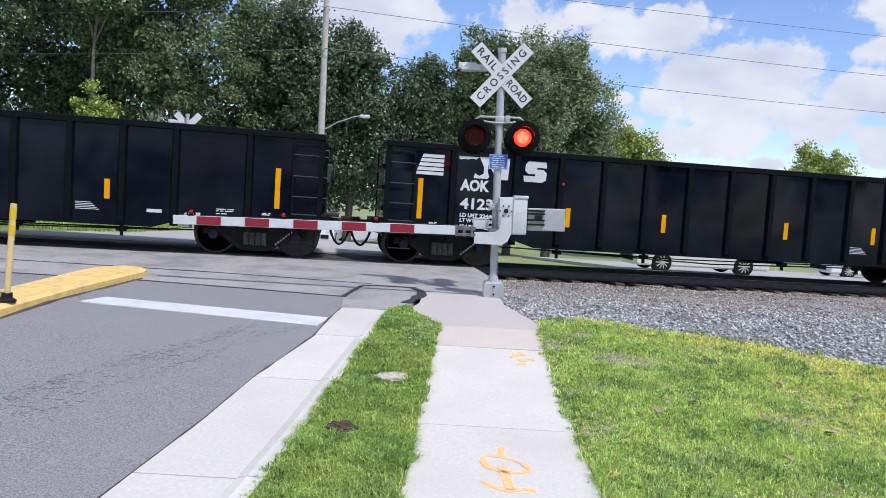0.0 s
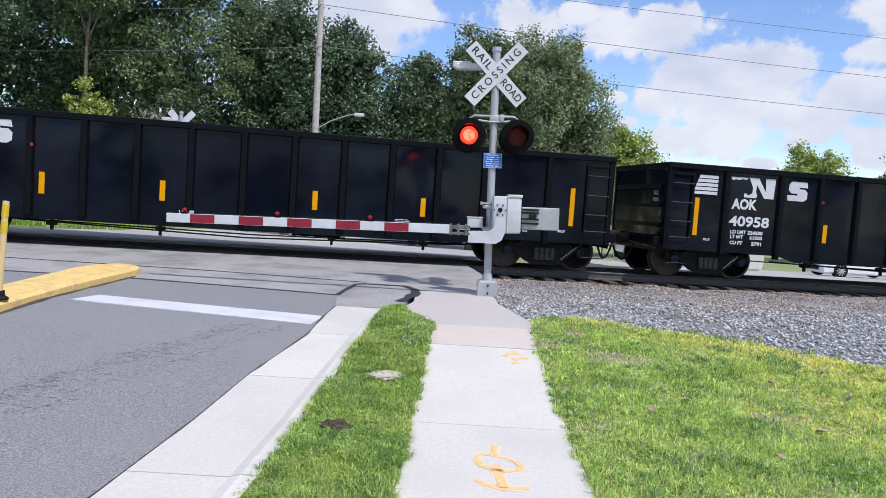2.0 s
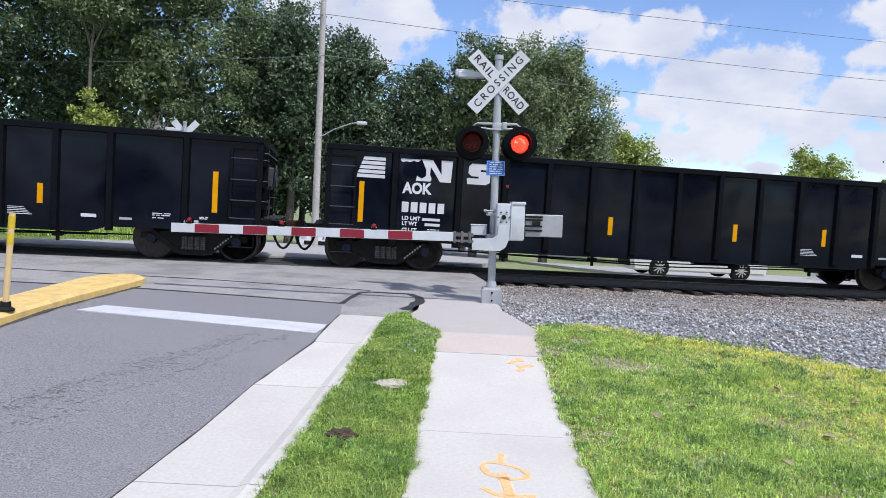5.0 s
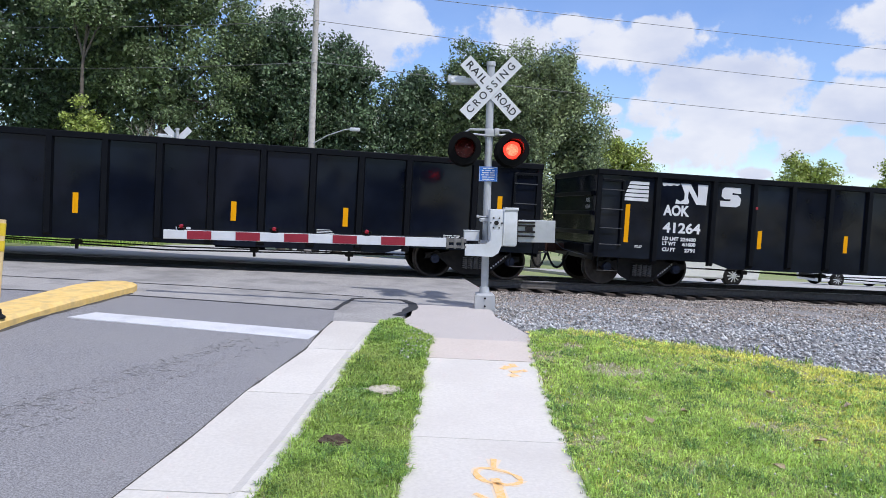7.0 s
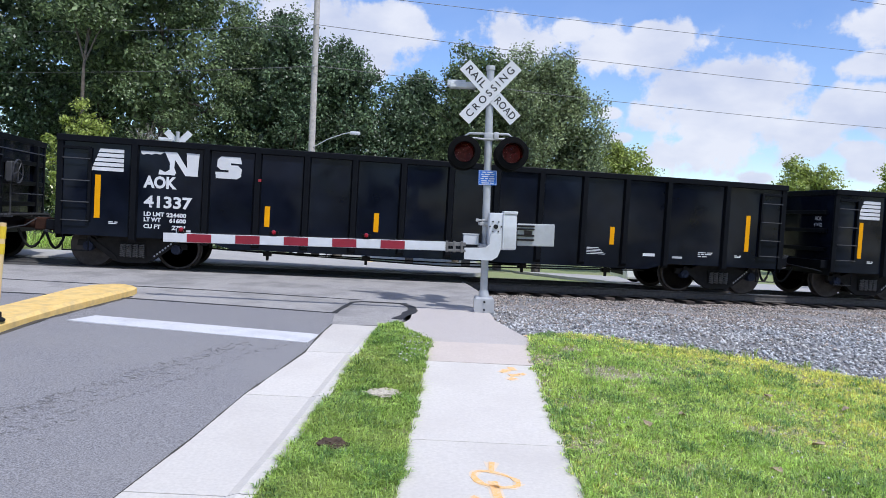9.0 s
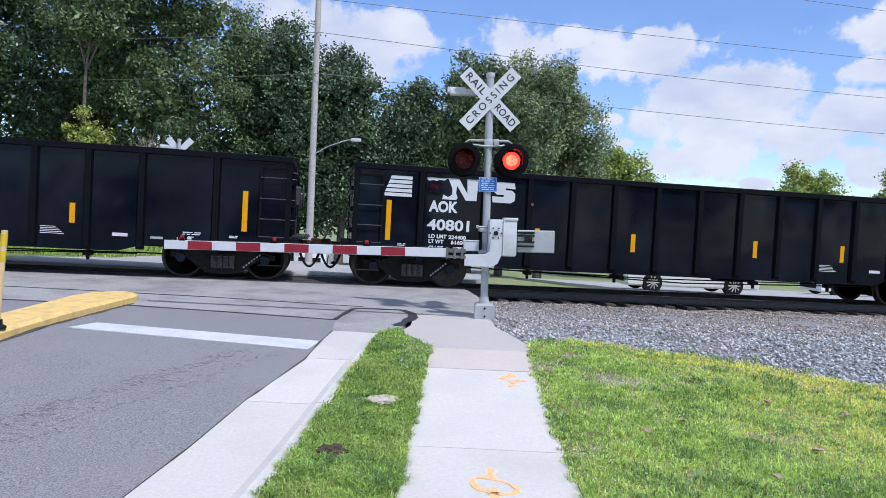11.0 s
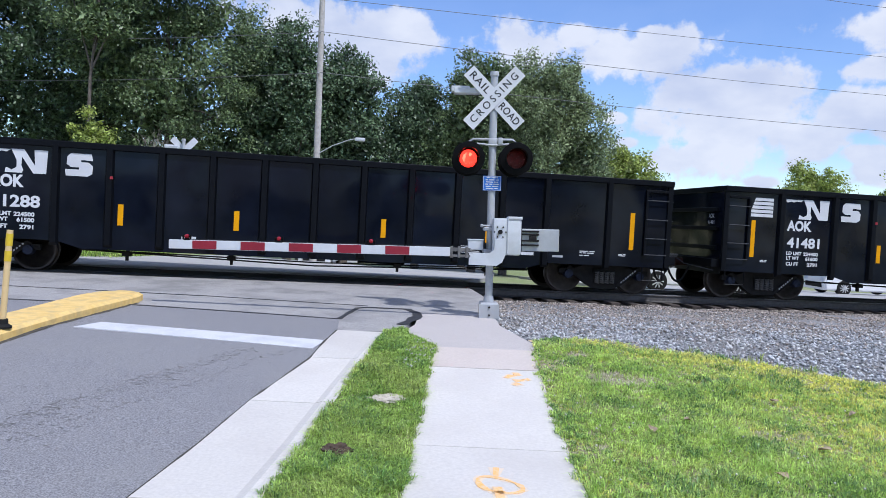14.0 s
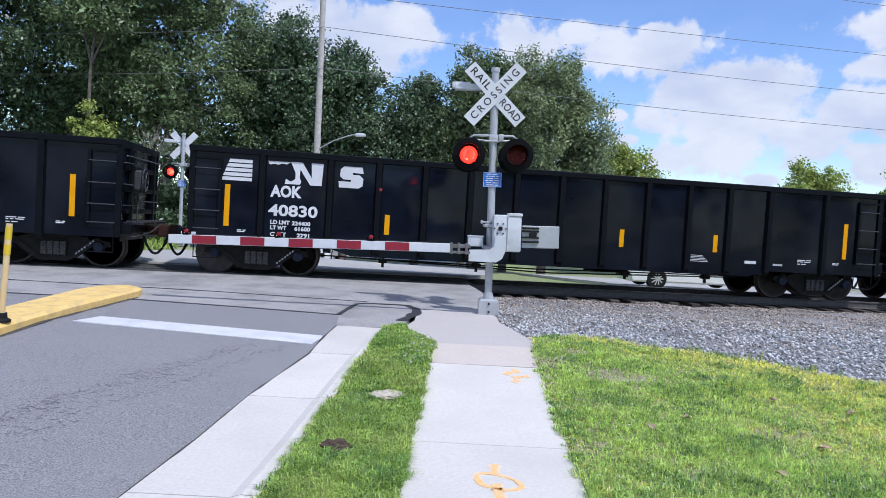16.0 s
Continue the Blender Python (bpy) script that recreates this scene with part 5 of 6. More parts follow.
# tall dark wood behind the tracks
BIG = "tall broadleaf tree with dense dark green crown"
tree(-31.0, 40.0, 21.0, 6.2, BIG, LEAF_DARK, 1, clumps=190, per=140, low=0.08)
tree(-24.5, 37.0, 21.5, 6.0, BIG, LEAF_DARK, 2, clumps=300, per=140, low=0.08)
tree(-14.9, 38.0, 21.5, 5.3, BIG, LEAF_MID, 3, clumps=320, per=150, low=0.08, size=0.22)
tree(-20.5, 43.0, 20.0, 6.0, BIG, LEAF_DARK, 13, clumps=210, per=120, low=0.08)
tree(-9.0, 41.5, 13.2, 4.3, "rounded broadleaf tree with dark green crown", LEAF_DARK, 4, clumps=210, per=140, low=0.08)
tree(-12.6, 46.0, 14.0, 4.4, "rounded broadleaf tree with dark green crown", LEAF_DARK, 15, clumps=200, per=130, low=0.08)
tree(-5.9, 43.0, 12.2, 3.9, "rounded broadleaf tree with dark green crown", LEAF_DARK, 5, clumps=200, per=140, low=0.08)
tree(-1.6, 44.5, 11.0, 3.5, "rounded broadleaf tree with dark green crown", LEAF_DARK, 6, clumps=160, per=140, low=0.08)
tree(1.9, 43.0, 12.4, 3.2, "broadleaf tree with mid-green crown", LEAF_MID, 7, clumps=220, per=140, low=0.08)
tree(5.9, 41.0, 11.9, 3.9, "wide drooping tree with grey-green crown", LEAF_WILLOW, 8, clumps=420, per=140, low=0.08, size=0.2, clump_r=0.75, shape=(0.75, 0.75, 1.15),
     lobes=[(-0.25, 0, 0.6, 0.9), (0.1, 0, 0.5, 0.95), (0.55, 0.1, 0.42, 0.55), (0.62, 0, 0.25, 0.5), (-0.3, -0.2, 0.75, 0.5), (0.1, -0.2, 0.72, 0.55), (0.55, -0.1, 0.62, 0.55)])
tree(3.9, 44.0, 12.0, 2.9, "broadleaf tree with mid-green crown", LEAF_MID, 16, clumps=150, per=130, low=0.08)
tree(13.2, 52.0, 8.0, 3.7, "small rounded tree with yellow-green crown", LEAF_LIGHT, 9, clumps=150, per=120, low=0.1, size=0.28)
tree(31.2, 60.0, 8.1, 4.0, "small rounded tree with yellow-green crown", LEAF_LIGHT, 10, clumps=150, per=110, low=0.1, size=0.32)
tree(40.5, 62.0, 7.9, 3.0, "small rounded tree with yellow-green crown", LEAF_LIGHT, 11, clumps=130, per=110, low=0.1, size=0.32)
tree(-15.8, 31.5, 6.0, 1.9, "young leafy tree with bright green top", LEAF_LIGHT, 12, clumps=70, per=90, low=0.08, size=0.2, trunk=0.1, clump_r=0.45, kind_name="sapling",
     lobes=[(0, 0, 0.5, 1.0), (0, 0, 0.8, 0.45), (0.9, 0, 0.45, 0.6)])
for i, (x, y, h, r) in enumerate(((-36, 48, 15, 6), (-22, 47, 16, 6), (-10, 50, 10, 5), (1.5, 51, 9, 4.5), (-42, 40, 17, 6))):
    tree(x, y, h, r, "broadleaf tree in the dark depth of the wood", LEAF_DARK, 30 + i, clumps=100, per=70, low=0.04, size=0.55, clump_r=1.2)


tree(-17.2, 34.0, 16.5, 2.6, "slender tree with a bare pale trunk before the wood", LEAF_MID, 14, clumps=70, per=110, low=0.62, size=0.22, trunk=0.16, lobes=[(0, 0, 0.84, 0.9), (0.3, 0, 0.75, 0.6)], lean=0.5)
for i, (x, y, h, r) in enumerate(((-21.5, 33.5, 4.2, 2.4), (-17.6, 33.0, 4.6, 2.2), (-13.2, 33.2, 5.2, 2.2), (-10.2, 33.5, 4.2, 1.9), (-26.0, 34.5, 4.6, 2.6))):
    tree(x, y, h, r, "leafy green bush at the foot of the wood", (LEAF_DARK, LEAF_MID)[i % 2], 80 + i, clumps=60, per=90, low=0.05, size=0.22, trunk=0.08, clump_r=0.6, kind_name="bush",
         lobes=[(0, 0, 0.5, 1.0), (0.5, 0, 0.35, 0.6), (-0.5, 0, 0.35, 0.6), (0, 0, 0.2, 0.8)])
# unseen trees added behind the camera to darken what the train's sides mirror
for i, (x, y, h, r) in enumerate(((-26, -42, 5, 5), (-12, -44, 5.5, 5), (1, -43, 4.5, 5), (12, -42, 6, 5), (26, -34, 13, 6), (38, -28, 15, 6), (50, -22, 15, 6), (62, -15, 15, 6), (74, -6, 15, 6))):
    tree(x, y, h, r, "unseen dark tree added behind the camera to darken the train's reflections", LEAF_MIRRORED, 60 + i, clumps=80, per=40, low=0.04, size=0.6, clump_r=1.6)


def bare_branches():
    bm = bmesh.new()
    rng = random.Random(5)

    def grow(a, d, l, r, n):
        b = a + d * l
        rod(bm, a, b, r, r * 0.6, 6)
        if n:
            for _ in range(3):
                e = (d + Vector((rng.uniform(-0.7, 0.7), rng.uniform(-0.3, 0.3), rng.uniform(-0.3, 0.5)))).normalized()
                grow(b, e, l * rng.uniform(0.6, 0.85), r * 0.6, n - 1)

    grow(Vector((0, 0, 0)), Vector((0.1, 0, 1)), 2.4, 0.07, 1)
    grow(Vector((0.2, 0, 2.2)), Vector((0.5, 0, 0.8)), 1.0, 0.05, 4)
    o = mesh_object("dead_shrub", bm, DEADWOOD)
    o.location = (-13.8, 31.0, ground_z(-13.8, 31))
    tagged(o, "bare grey dead shrub with fine twigs", "shrub")


bare_branches()


def poles_and_wires():
    x, y, z = -5.75, 32.0, 0.31
    pole = empty("utility_pole", pose(x, y, z), "weathered pale wooden utility pole with a street lamp arm", "utility pole")
    bm = bmesh.new()
    rod(bm, (0.02, 0, -0.9), (-0.05, 0, 12.5), 0.17, 0.12, 14)
    part("shaft", bm, WOOD_POLE, pole, "weathered wooden shaft", True)
    for zz in (9.70, 7.90):
        bm = bmesh.new()
        rod(bm, (-0.05, -0.16, zz), (-0.05, -0.30, zz), 0.05, 0.03, 10)
        part("insulator", bm, GALV, pole)
    bm = bmesh.new()
    tube(bm, [(0.1, -0.1, 4.35), (0.7, -0.1, 4.72), (1.4, -0.1, 5.0), (1.75, -0.1, 5.08)], 0.022, 8)
    part("lamp_arm", bm, GALV, pole, "curved metal lamp arm")
    bm = bmesh.new()
    box(bm, 1.70, 2.15, -0.20, 0.0, 4.98, 5.13, 0.04)
    part("lamp_head", bm, ALU, pole, "pale cobra-head street lamp", True)
    runs = (((-39.87, 40.30, 10.71), (-5.67, 31.70, 10.01), (49.86, 50.24, 11.89), 0.45), ((-39.89, 40.30, 8.46), (-5.59, 31.70, 8.21), (50.17, 50.24, 9.53), 0.45))
    for a, b, c, sag in runs:
        bm, line = bmesh.new(), []
        for p, q in ((a, b), (b, c)):
            p, q = Vector(p), Vector(q)
            line += [p.lerp(q, i / 24) - Vector((0, 0, sag * 4 * (i / 24) * (1 - i / 24))) for i in range(25 if q == Vector(c) else 24)]
        tube(bm, line, 0.014, 5)
        tagged(mesh_object("overhead_wire", bm, WIRE), "thin dark overhead wire", "wire")
    for a, c in (((-39.60, 12.40, 8.01), (45.90, 47.60, 13.54)), ((-39.60, 10.40, 9.47), (45.90, 45.60, 15.53))):
        bm = bmesh.new()
        p, q = Vector(a), Vector(c)
        tube(bm, [p.lerp(q, i / 30) - Vector((0, 0, 0.3 * 4 * (i / 30) * (1 - i / 30))) for i in range(31)], 0.012, 5)
        tagged(mesh_object("overhead_wire", bm, WIRE), "thin dark overhead wire", "wire")


poles_and_wires()

# ---------------------------------------------------------------- small things


def delineator():
    x, y = -4.99, 8.10
    z = ground_z(x, y) + 0.125
    d = empty("delineator_post", pose(x, y, z, 0, 3.2, 0), "cream and yellow flexible delineator post on the median", "traffic post")
    bm = bmesh.new()
    lathe(bm, [(0.001, 0.0), (0.10, 0.0), (0.10, 0.02), (0.06, 0.045), (0.055, 0.10), (0.001, 0.10)], Matrix.Identity(4), 20)
    part("base", bm, RUBBER, d, "black rubber base", True)
    bm = bmesh.new()
    rod(bm, (0, 0, 0.08), (0, 0, 1.13), 0.034, seg=16)
    part("tube", bm, POST_CREAM, d, "cream plastic tube", True)
    for z0, z1 in ((0.95, 1.09), (0.77, 0.89)):
        bm = bmesh.new()
        rod(bm, (0, 0, z0), (0, 0, z1), 0.0375, seg=16)
        part("band", bm, POST_YELLOW, d, "bright yellow reflective band", True)


delineator()


def parked_car(m, label, paint, long=4.7, tall=1.65):
    c = empty("parked_car", m, label, "car", "parked cars")
    L, w = long, 0.9
    bm = bmesh.new()
    prof = [(0.05, 0.22), (0.0, 0.60), (0.10, 0.90), (1.05, 1.00), (1.65, tall - 0.03), (2.2, tall), (3.6, tall - 0.04), (4.35, 1.10), (4.62, 1.02), (4.70, 0.6), (4.62, 0.22)]
    k = L / prof[-1][0]
    prism(bm, [(x * k, -w, z) for x, z in prof], (0, 2 * w, 0))
    bmesh.ops.bevel(bm, geom=[e for e in bm.edges if abs(e.verts[0].co.y - e.verts[1].co.y) < 1e-4], offset=0.06, segments=2, affect="EDGES")
    part("body", bm, paint, c, "", True)
    for y in (-w - 0.004, w + 0.004):
        for x0, x1, x2, x3 in ((1.30, 2.35, 2.35, 1.72), (2.45, 3.95, 3.50, 2.45)):
            bm = bmesh.new()
            prism(bm, [(x0 * k, y, 1.05), (x1 * k, y, 1.05), (x2 * k, y, tall - 0.12), (x3 * k, y, tall - 0.12)], (0, 0.004, 0))
            part("side_window", bm, CAR_GLASS, c, "dark side window")
    for y in (-0.80, 0.48):
        bm = bmesh.new()
        prism(bm, [(-0.012, y, 0.66), (-0.012, y + 0.32, 0.66), (0.04, y + 0.32, 0.80), (0.04, y, 0.80)], (0.05, 0, 0))
        part("headlight", bm, CAR_SILVER, c)
    bm = bmesh.new()
    box(bm, -0.02, 0.08, -0.62, 0.62, 0.34, 0.56, 0.02)
    part("grille", bm, RUBBER, c, "black lower grille")
    bm = bmesh.new()
    prism(bm, [(1.10 * k - 0.02, -0.74, 1.04), (1.10 * k - 0.02, 0.74, 1.04), (1.60 * k - 0.02, 0.66, tall - 0.10), (1.60 * k - 0.02, -0.66, tall - 0.10)], (0.01, 0, 0.004))
    part("windscreen", bm, CAR_GLASS, c, "dark windscreen")
    for x in (0.92 * k, 3.72 * k):
        for y in (-w + 0.06, w - 0.06):
            sg = -1 if y < 0 else 1
            mm = Matrix.Translation((x, y, 0.35)) @ Matrix.Rotation(radians(90 if sg < 0 else -90), 4, "X")
            bm = bmesh.new()
            lathe(bm, [(0.24, 0.09), (0.33, 0.08), (0.355, 0.05), (0.355, -0.12), (0.24, -0.12)], mm, 24)
            wh = part("wheel", bm, RUBBER, c, "black tyre", True)
            bm = bmesh.new()
            lathe(bm, [(0.05, 0.085), (0.22, 0.07), (0.24, 0.09), (0.245, -0.05), (0.02, -0.05)], mm, 20)
            for i in range(10):
                a = 2 * math.pi * i / 10
                rod(bm, mm @ Vector((0.03, 0, 0.09)), mm @ Vector((0.22 * math.cos(a), 0.22 * math.sin(a), 0.088)), 0.022, seg=6)
            part("rim", bm, CAR_SILVER, wh, "silver alloy rim")
    return c


parked_car(pose(6.45, 24.9, ground_z(7, 24.9) + 0.03, 0, 0, 4), "white parked sport utility car on the lot beyond the tracks", CAR_WHITE, 4.75, 1.7)
parked_car(pose(-7.05, 39.6, ground_z(-7.05, 41.0) + 0.02, 0, 0, 90), "white car seen from the front on the road beyond the crossing", CAR_WHITE, 4.6, 1.5)
parked_car(pose(17.5, 33.0, ground_z(17.5, 33) + 0.03, 0, 0, 4), "silver-white parked car far on the lot", CAR_WHITE, 4.6, 1.5)


def far_fence():
    f = empty("white_fence", pose(-24, 34.0, ground_z(-24, 34) - 0.1), "white board fence in front of the wood", "fence")
    for i in range(14):
        bm = bmesh.new()
        box(bm, i * 1.0, i * 1.0 + 0.9, -0.02, 0.02, 0.1, 1.5, 0.01)
        part("board", bm, FENCE_WHITE, f)


far_fence()

# ---------------------------------------------------------------- grass, stones, leaves
RNG = np.random.default_rng(7)
BARE = [(-0.40, 6.48, 0.15), (-0.66, 5.12, 0.09), (2.0, 7.55, 0.34), (1.72, 8.55, 0.16), (1.55, 9.1, 0.14), (4.6, 5.6, 0.3), (5.2, 7.2, 0.2)]      # x, y, radius of thin spots


def fractal(x, y, f, z):
    return np.array([noise.noise(Vector((a * f, b * f, z))) for a, b in zip(x, y)])


def tufts(name, poly, count, hgt, material, label, per=6, width=0.0024, chance=None, lift=0.012, splay=0.02, lean=(0.35, 1.8), spare=True):
    """Grass in tufts of bent blades over a polygon of the plan. chance(x, y) says how likely a tuft stands there."""
    xs, ys = [p[0] for p in poly], [p[1] for p in poly]
    x = RNG.uniform(min(xs), max(xs), count)
    y = RNG.uniform(min(ys), max(ys), count)
    keep = inside(poly, x, y)
    for bx, by, br in BARE if spare else ():
        keep &= (((x - bx) / (1.3 * br)) ** 2 + ((y - by) / br) ** 2 > RNG.uniform(0.35, 1.2, count)) | (RNG.uniform(0, 1, count) < 0.12)
    x, y = x[keep], y[keep]
    patch = fractal(x, y, 1.3, 1.0) + 0.6 * fractal(x, y, 4.5, 2.0)
    p = np.ones(len(x)) if chance is None else chance(x, y)
    keep = RNG.uniform(0, 1, len(x)) < p
    x, y, patch = x[keep], y[keep], patch[keep]
    th = np.clip(hgt * (1 + 0.75 * patch) * RNG.uniform(0.55, 1.45, len(x)), 0.012, None)
    x, y, th = np.repeat(x, per), np.repeat(y, per), np.repeat(th, per)
    n = len(x)
    a = RNG.uniform(0, 2 * math.pi, n)
    dx, dy = np.cos(a), np.sin(a)
    off = RNG.uniform(0, splay, n)
    x, y = x + dx * off, y + dy * off
    h = th * RNG.uniform(0.5, 1.25, n)
    bend = RNG.uniform(lean[0], lean[1], n) * h
    w = RNG.uniform(0.6, 1.3, n) * width * (1 + np.maximum(y - 3.5, 0) * 0.10)
    z = GZ(x, y) + lift
    tw = a + RNG.uniform(-0.6, 0.6, n)
    sx, sy = -np.sin(tw) * w, np.cos(tw) * w
    v0 = np.stack([x - sx * 0.7, y - sy * 0.7, z - 0.012], 1)
    v1 = np.stack([x + sx * 0.7, y + sy * 0.7, z - 0.012], 1)
    mx, my, mz = x + dx * bend * 0.35, y + dy * bend * 0.35, z + h * 0.68
    v2 = np.stack([mx - sx, my - sy, mz], 1)
    v3 = np.stack([mx + sx, my + sy, mz], 1)
    v4 = np.stack([x + dx * bend, y + dy * bend, z + h * np.clip(1.05 - 0.30 * bend / h, 0.5, 1)], 1)
    co = np.stack([v0, v1, v2, v3, v4], 1).reshape(-1, 3)
    i = np.arange(n)[:, None] * 5
    fs = np.concatenate([i + np.array([[0, 1, 3]]), i + np.array([[0, 3, 2]]), i + np.array([[2, 3, 4]])], 1).reshape(-1, 3)
    return tagged(cloud_mesh(name, co, fs, material), label, "grass", kind="stuff")


def to_stones(x, y):
    return np.interp(x, [p[0] for p in BALLAST_EDGE], [p[1] for p in BALLAST_EDGE]) - y


def near_bare(x, y):
    """Straw gathers on the thin spots."""
    p = np.zeros(len(x))
    for bx, by, br in BARE[2:]:
        p = np.maximum(p, np.clip(1.5 - (((x - bx) / (1.6 * br)) ** 2 + ((y - by) / (1.2 * br)) ** 2), 0, 1))
    return p


def thin_far(y):
    return np.clip(6.0 / np.maximum(y, 1.0), 0.6, 1.0)


def dryness(x, y):
    """0 in the lush middle of the lawn, towards 1 along the stones and in parched spots."""
    e = np.maximum(to_stones(x, y) + 0.35 * fractal(x, y, 1.6, 7.0), 0)
    d = np.exp(-e / (0.8 + 1.3 * np.clip(x - 2.0, 0, 3))) * (x > 1.7)
    return np.clip(0.95 * d - 0.06 + 0.40 * fractal(x, y, 0.6, 5.0) + 0.25 * fractal(x, y, 2.6, 6.0), 0.03, 0.92)


def green_here(x, y):
    edge = np.clip((to_stones(x, y) + 0.25 * fractal(x, y, 3.0, 8.0)) / 0.35, 0.0, 1.0)
    bare = np.clip(1.25 + 1.5 * fractal(x, y, 1.9, 9.0) + 0.6 * fractal(x, y, 6.0, 3.0), 0.25, 1.0)
    return thin_far(y) * (1 - dryness(x, y)) * (0.25 + 0.75 * edge) * bare


def dry_here(x, y):
    edge = np.clip((to_stones(x, y) + 0.12 + 0.25 * fractal(x, y, 3.0, 8.0)) / 0.35, 0.04, 1.0)
    return thin_far(y) * dryness(x, y) * edge


def deep_here(x, y):
    return np.clip(1.6 * (fractal(x, y, 2.2, 12.0) + 0.5 * fractal(x, y, 7.0, 13.0)) + 0.05, 0, 0.9) * thin_far(y)


def ragged(line, amp, side):
    out = []
    for (x0, y0), (x1, y1) in zip(line, line[1:]):
        n = max(1, int(abs(y1 - y0) / 0.09))
        for i in range(n):
            t = i / n
            out.append((x0 + (x1 - x0) * t + side * amp * RNG.uniform(-0.4, 1.0) ** 2, y0 + (y1 - y0) * t))
    out.append(line[-1])
    return out


def near_only(line, y0):
    return [(float(np.interp(y0, [p[1] for p in line], [p[0] for p in line])), y0)] + [p for p in line if p[1] > y0]


verge = near_only(KERB_BACK, 2.2) + [(-0.62, 9.72), (-0.40, 9.86), (-0.36, 9.5), (-0.12, 9.0)] + ragged(near_only(WALK_L, 2.2), 0.07, 1)[::-1]
lawn = ragged(near_only(WALK_R, 2.2), 0.09, -1) + [(1.32, 9.3), (1.6, 9.75), (1.95, 9.85), (2.5, 9.6), (3.7, 8.85), (5.05, 7.95), (6.4, 7.3), (2.6, 2.6), (2.4, 2.2)]
for nm, pl, lab in (("verge", near_only(KERB_BACK, -6) + [(-0.62, 9.7), (-0.42, 9.8), (-0.3, 9.2)] + near_only(WALK_L, -6)[::-1], "earth under the grass verge"),
                    ("lawn", near_only(WALK_R, -6) + [(1.30, 9.3), (1.38, 9.4), (1.95, 9.8), (2.5, 9.55), (3.7, 8.8), (5.05, 7.9), (7.0, 6.95), (12.0, 5.3), (22, 2.5), (22, -6)], "earth under the sloping lawn")):
    tagged(sheet(nm, pl, 0.12, 0.012 if nm == "verge" else 0.008, SOIL), lab, "ground", kind="structure")
tufts("grass_verge", verge, 26000, 0.042, GRASS_VERGE, "dense mown green grass verge", per=6, chance=lambda x, y: thin_far(y) * np.clip(1.2 + 1.2 * fractal(x, y, 2.4, 9.0), 0.35, 1))
tufts("deep_grass", verge, 12000, 0.052, GRASS_DEEP, "dark green broad-bladed tufts in the verge", per=5, width=0.0028, chance=deep_here)
tufts("grass_lawn", lawn, 60000, 0.040, GRASS, "mown green lawn with thin patches", per=6, chance=green_here)
tufts("dry_grass", lawn, 60000, 0.028, GRASS_DRY, "yellowed dry grass through the lawn and along the ballast", per=6, chance=dry_here)
tufts("deep_grass", lawn, 34000, 0.050, GRASS_DEEP, "dark green broad-bladed tufts in the lawn", per=5, width=0.0028, chance=deep_here)
tufts("straw", lawn, 40000, 0.016, STRAW, "pale dead straw lying between the grass", per=4, width=0.0016, lean=(1.6, 3.2),
      chance=lambda x, y: np.maximum(np.clip(0.02 - 1.1 * fractal(x, y, 1.9, 9.0), 0.03, 0.6) * thin_far(y), near_bare(x, y)), spare=False)
edge_strip = [(2.2, 9.75), (3.7, 8.95), (5.05, 8.05), (6.9, 7.15), (6.6, 6.85), (5.0, 7.62), (3.7, 8.5), (2.4, 9.25)]
tufts("edge_weeds", edge_strip, 3800, 0.085, GRASS_WEED, "taller weeds along the edge of the stones", per=6, width=0.0036, chance=lambda x, y: np.clip(1.6 * fractal(x, y, 2.2, 21.0) - 0.05, 0, 0.8), lean=(0.15, 0.7))
fringe = [(px - 0.05, py) for px, py in near_only(WALK_R, 2.4)] + [(px + 0.10, py) for px, py in near_only(WALK_R, 2.4)[::-1]]
tufts("brown_fringe", fringe, 2600, 0.022, STRAW, "brown dead grass creeping over the edge of the sidewalk", per=5, chance=lambda x, y: np.clip(0.15 + 1.6 * fractal(x, y, 2.0, 31.0), 0.05, 0.8))

tufts("grass_lawn", near_only(WALK_R, -6)[:3] + [(2.4, 2.2), (6.4, 7.3), (9.5, 6.1), (9.5, -6)], 26000, 0.045, GRASS, "mown green lawn with thin patches", per=4, width=0.004)
tufts("grass_verge", near_only(KERB_BACK, -6)[:2] + [(-1.2, 2.2), (-0.28, 2.2)] + near_only(WALK_L, -6)[:1], 6000, 0.045, GRASS_VERGE, "dense mown green grass verge", per=4, width=0.004)
tufts("weeds", [(-34, 21.5), (-9.6, 20.6), (-9.4, 26.0), (-34, 27.0)], 7000, 0.30, GRASS_VERGE, "tall green weeds along the far side of the track", per=4, width=0.0035)


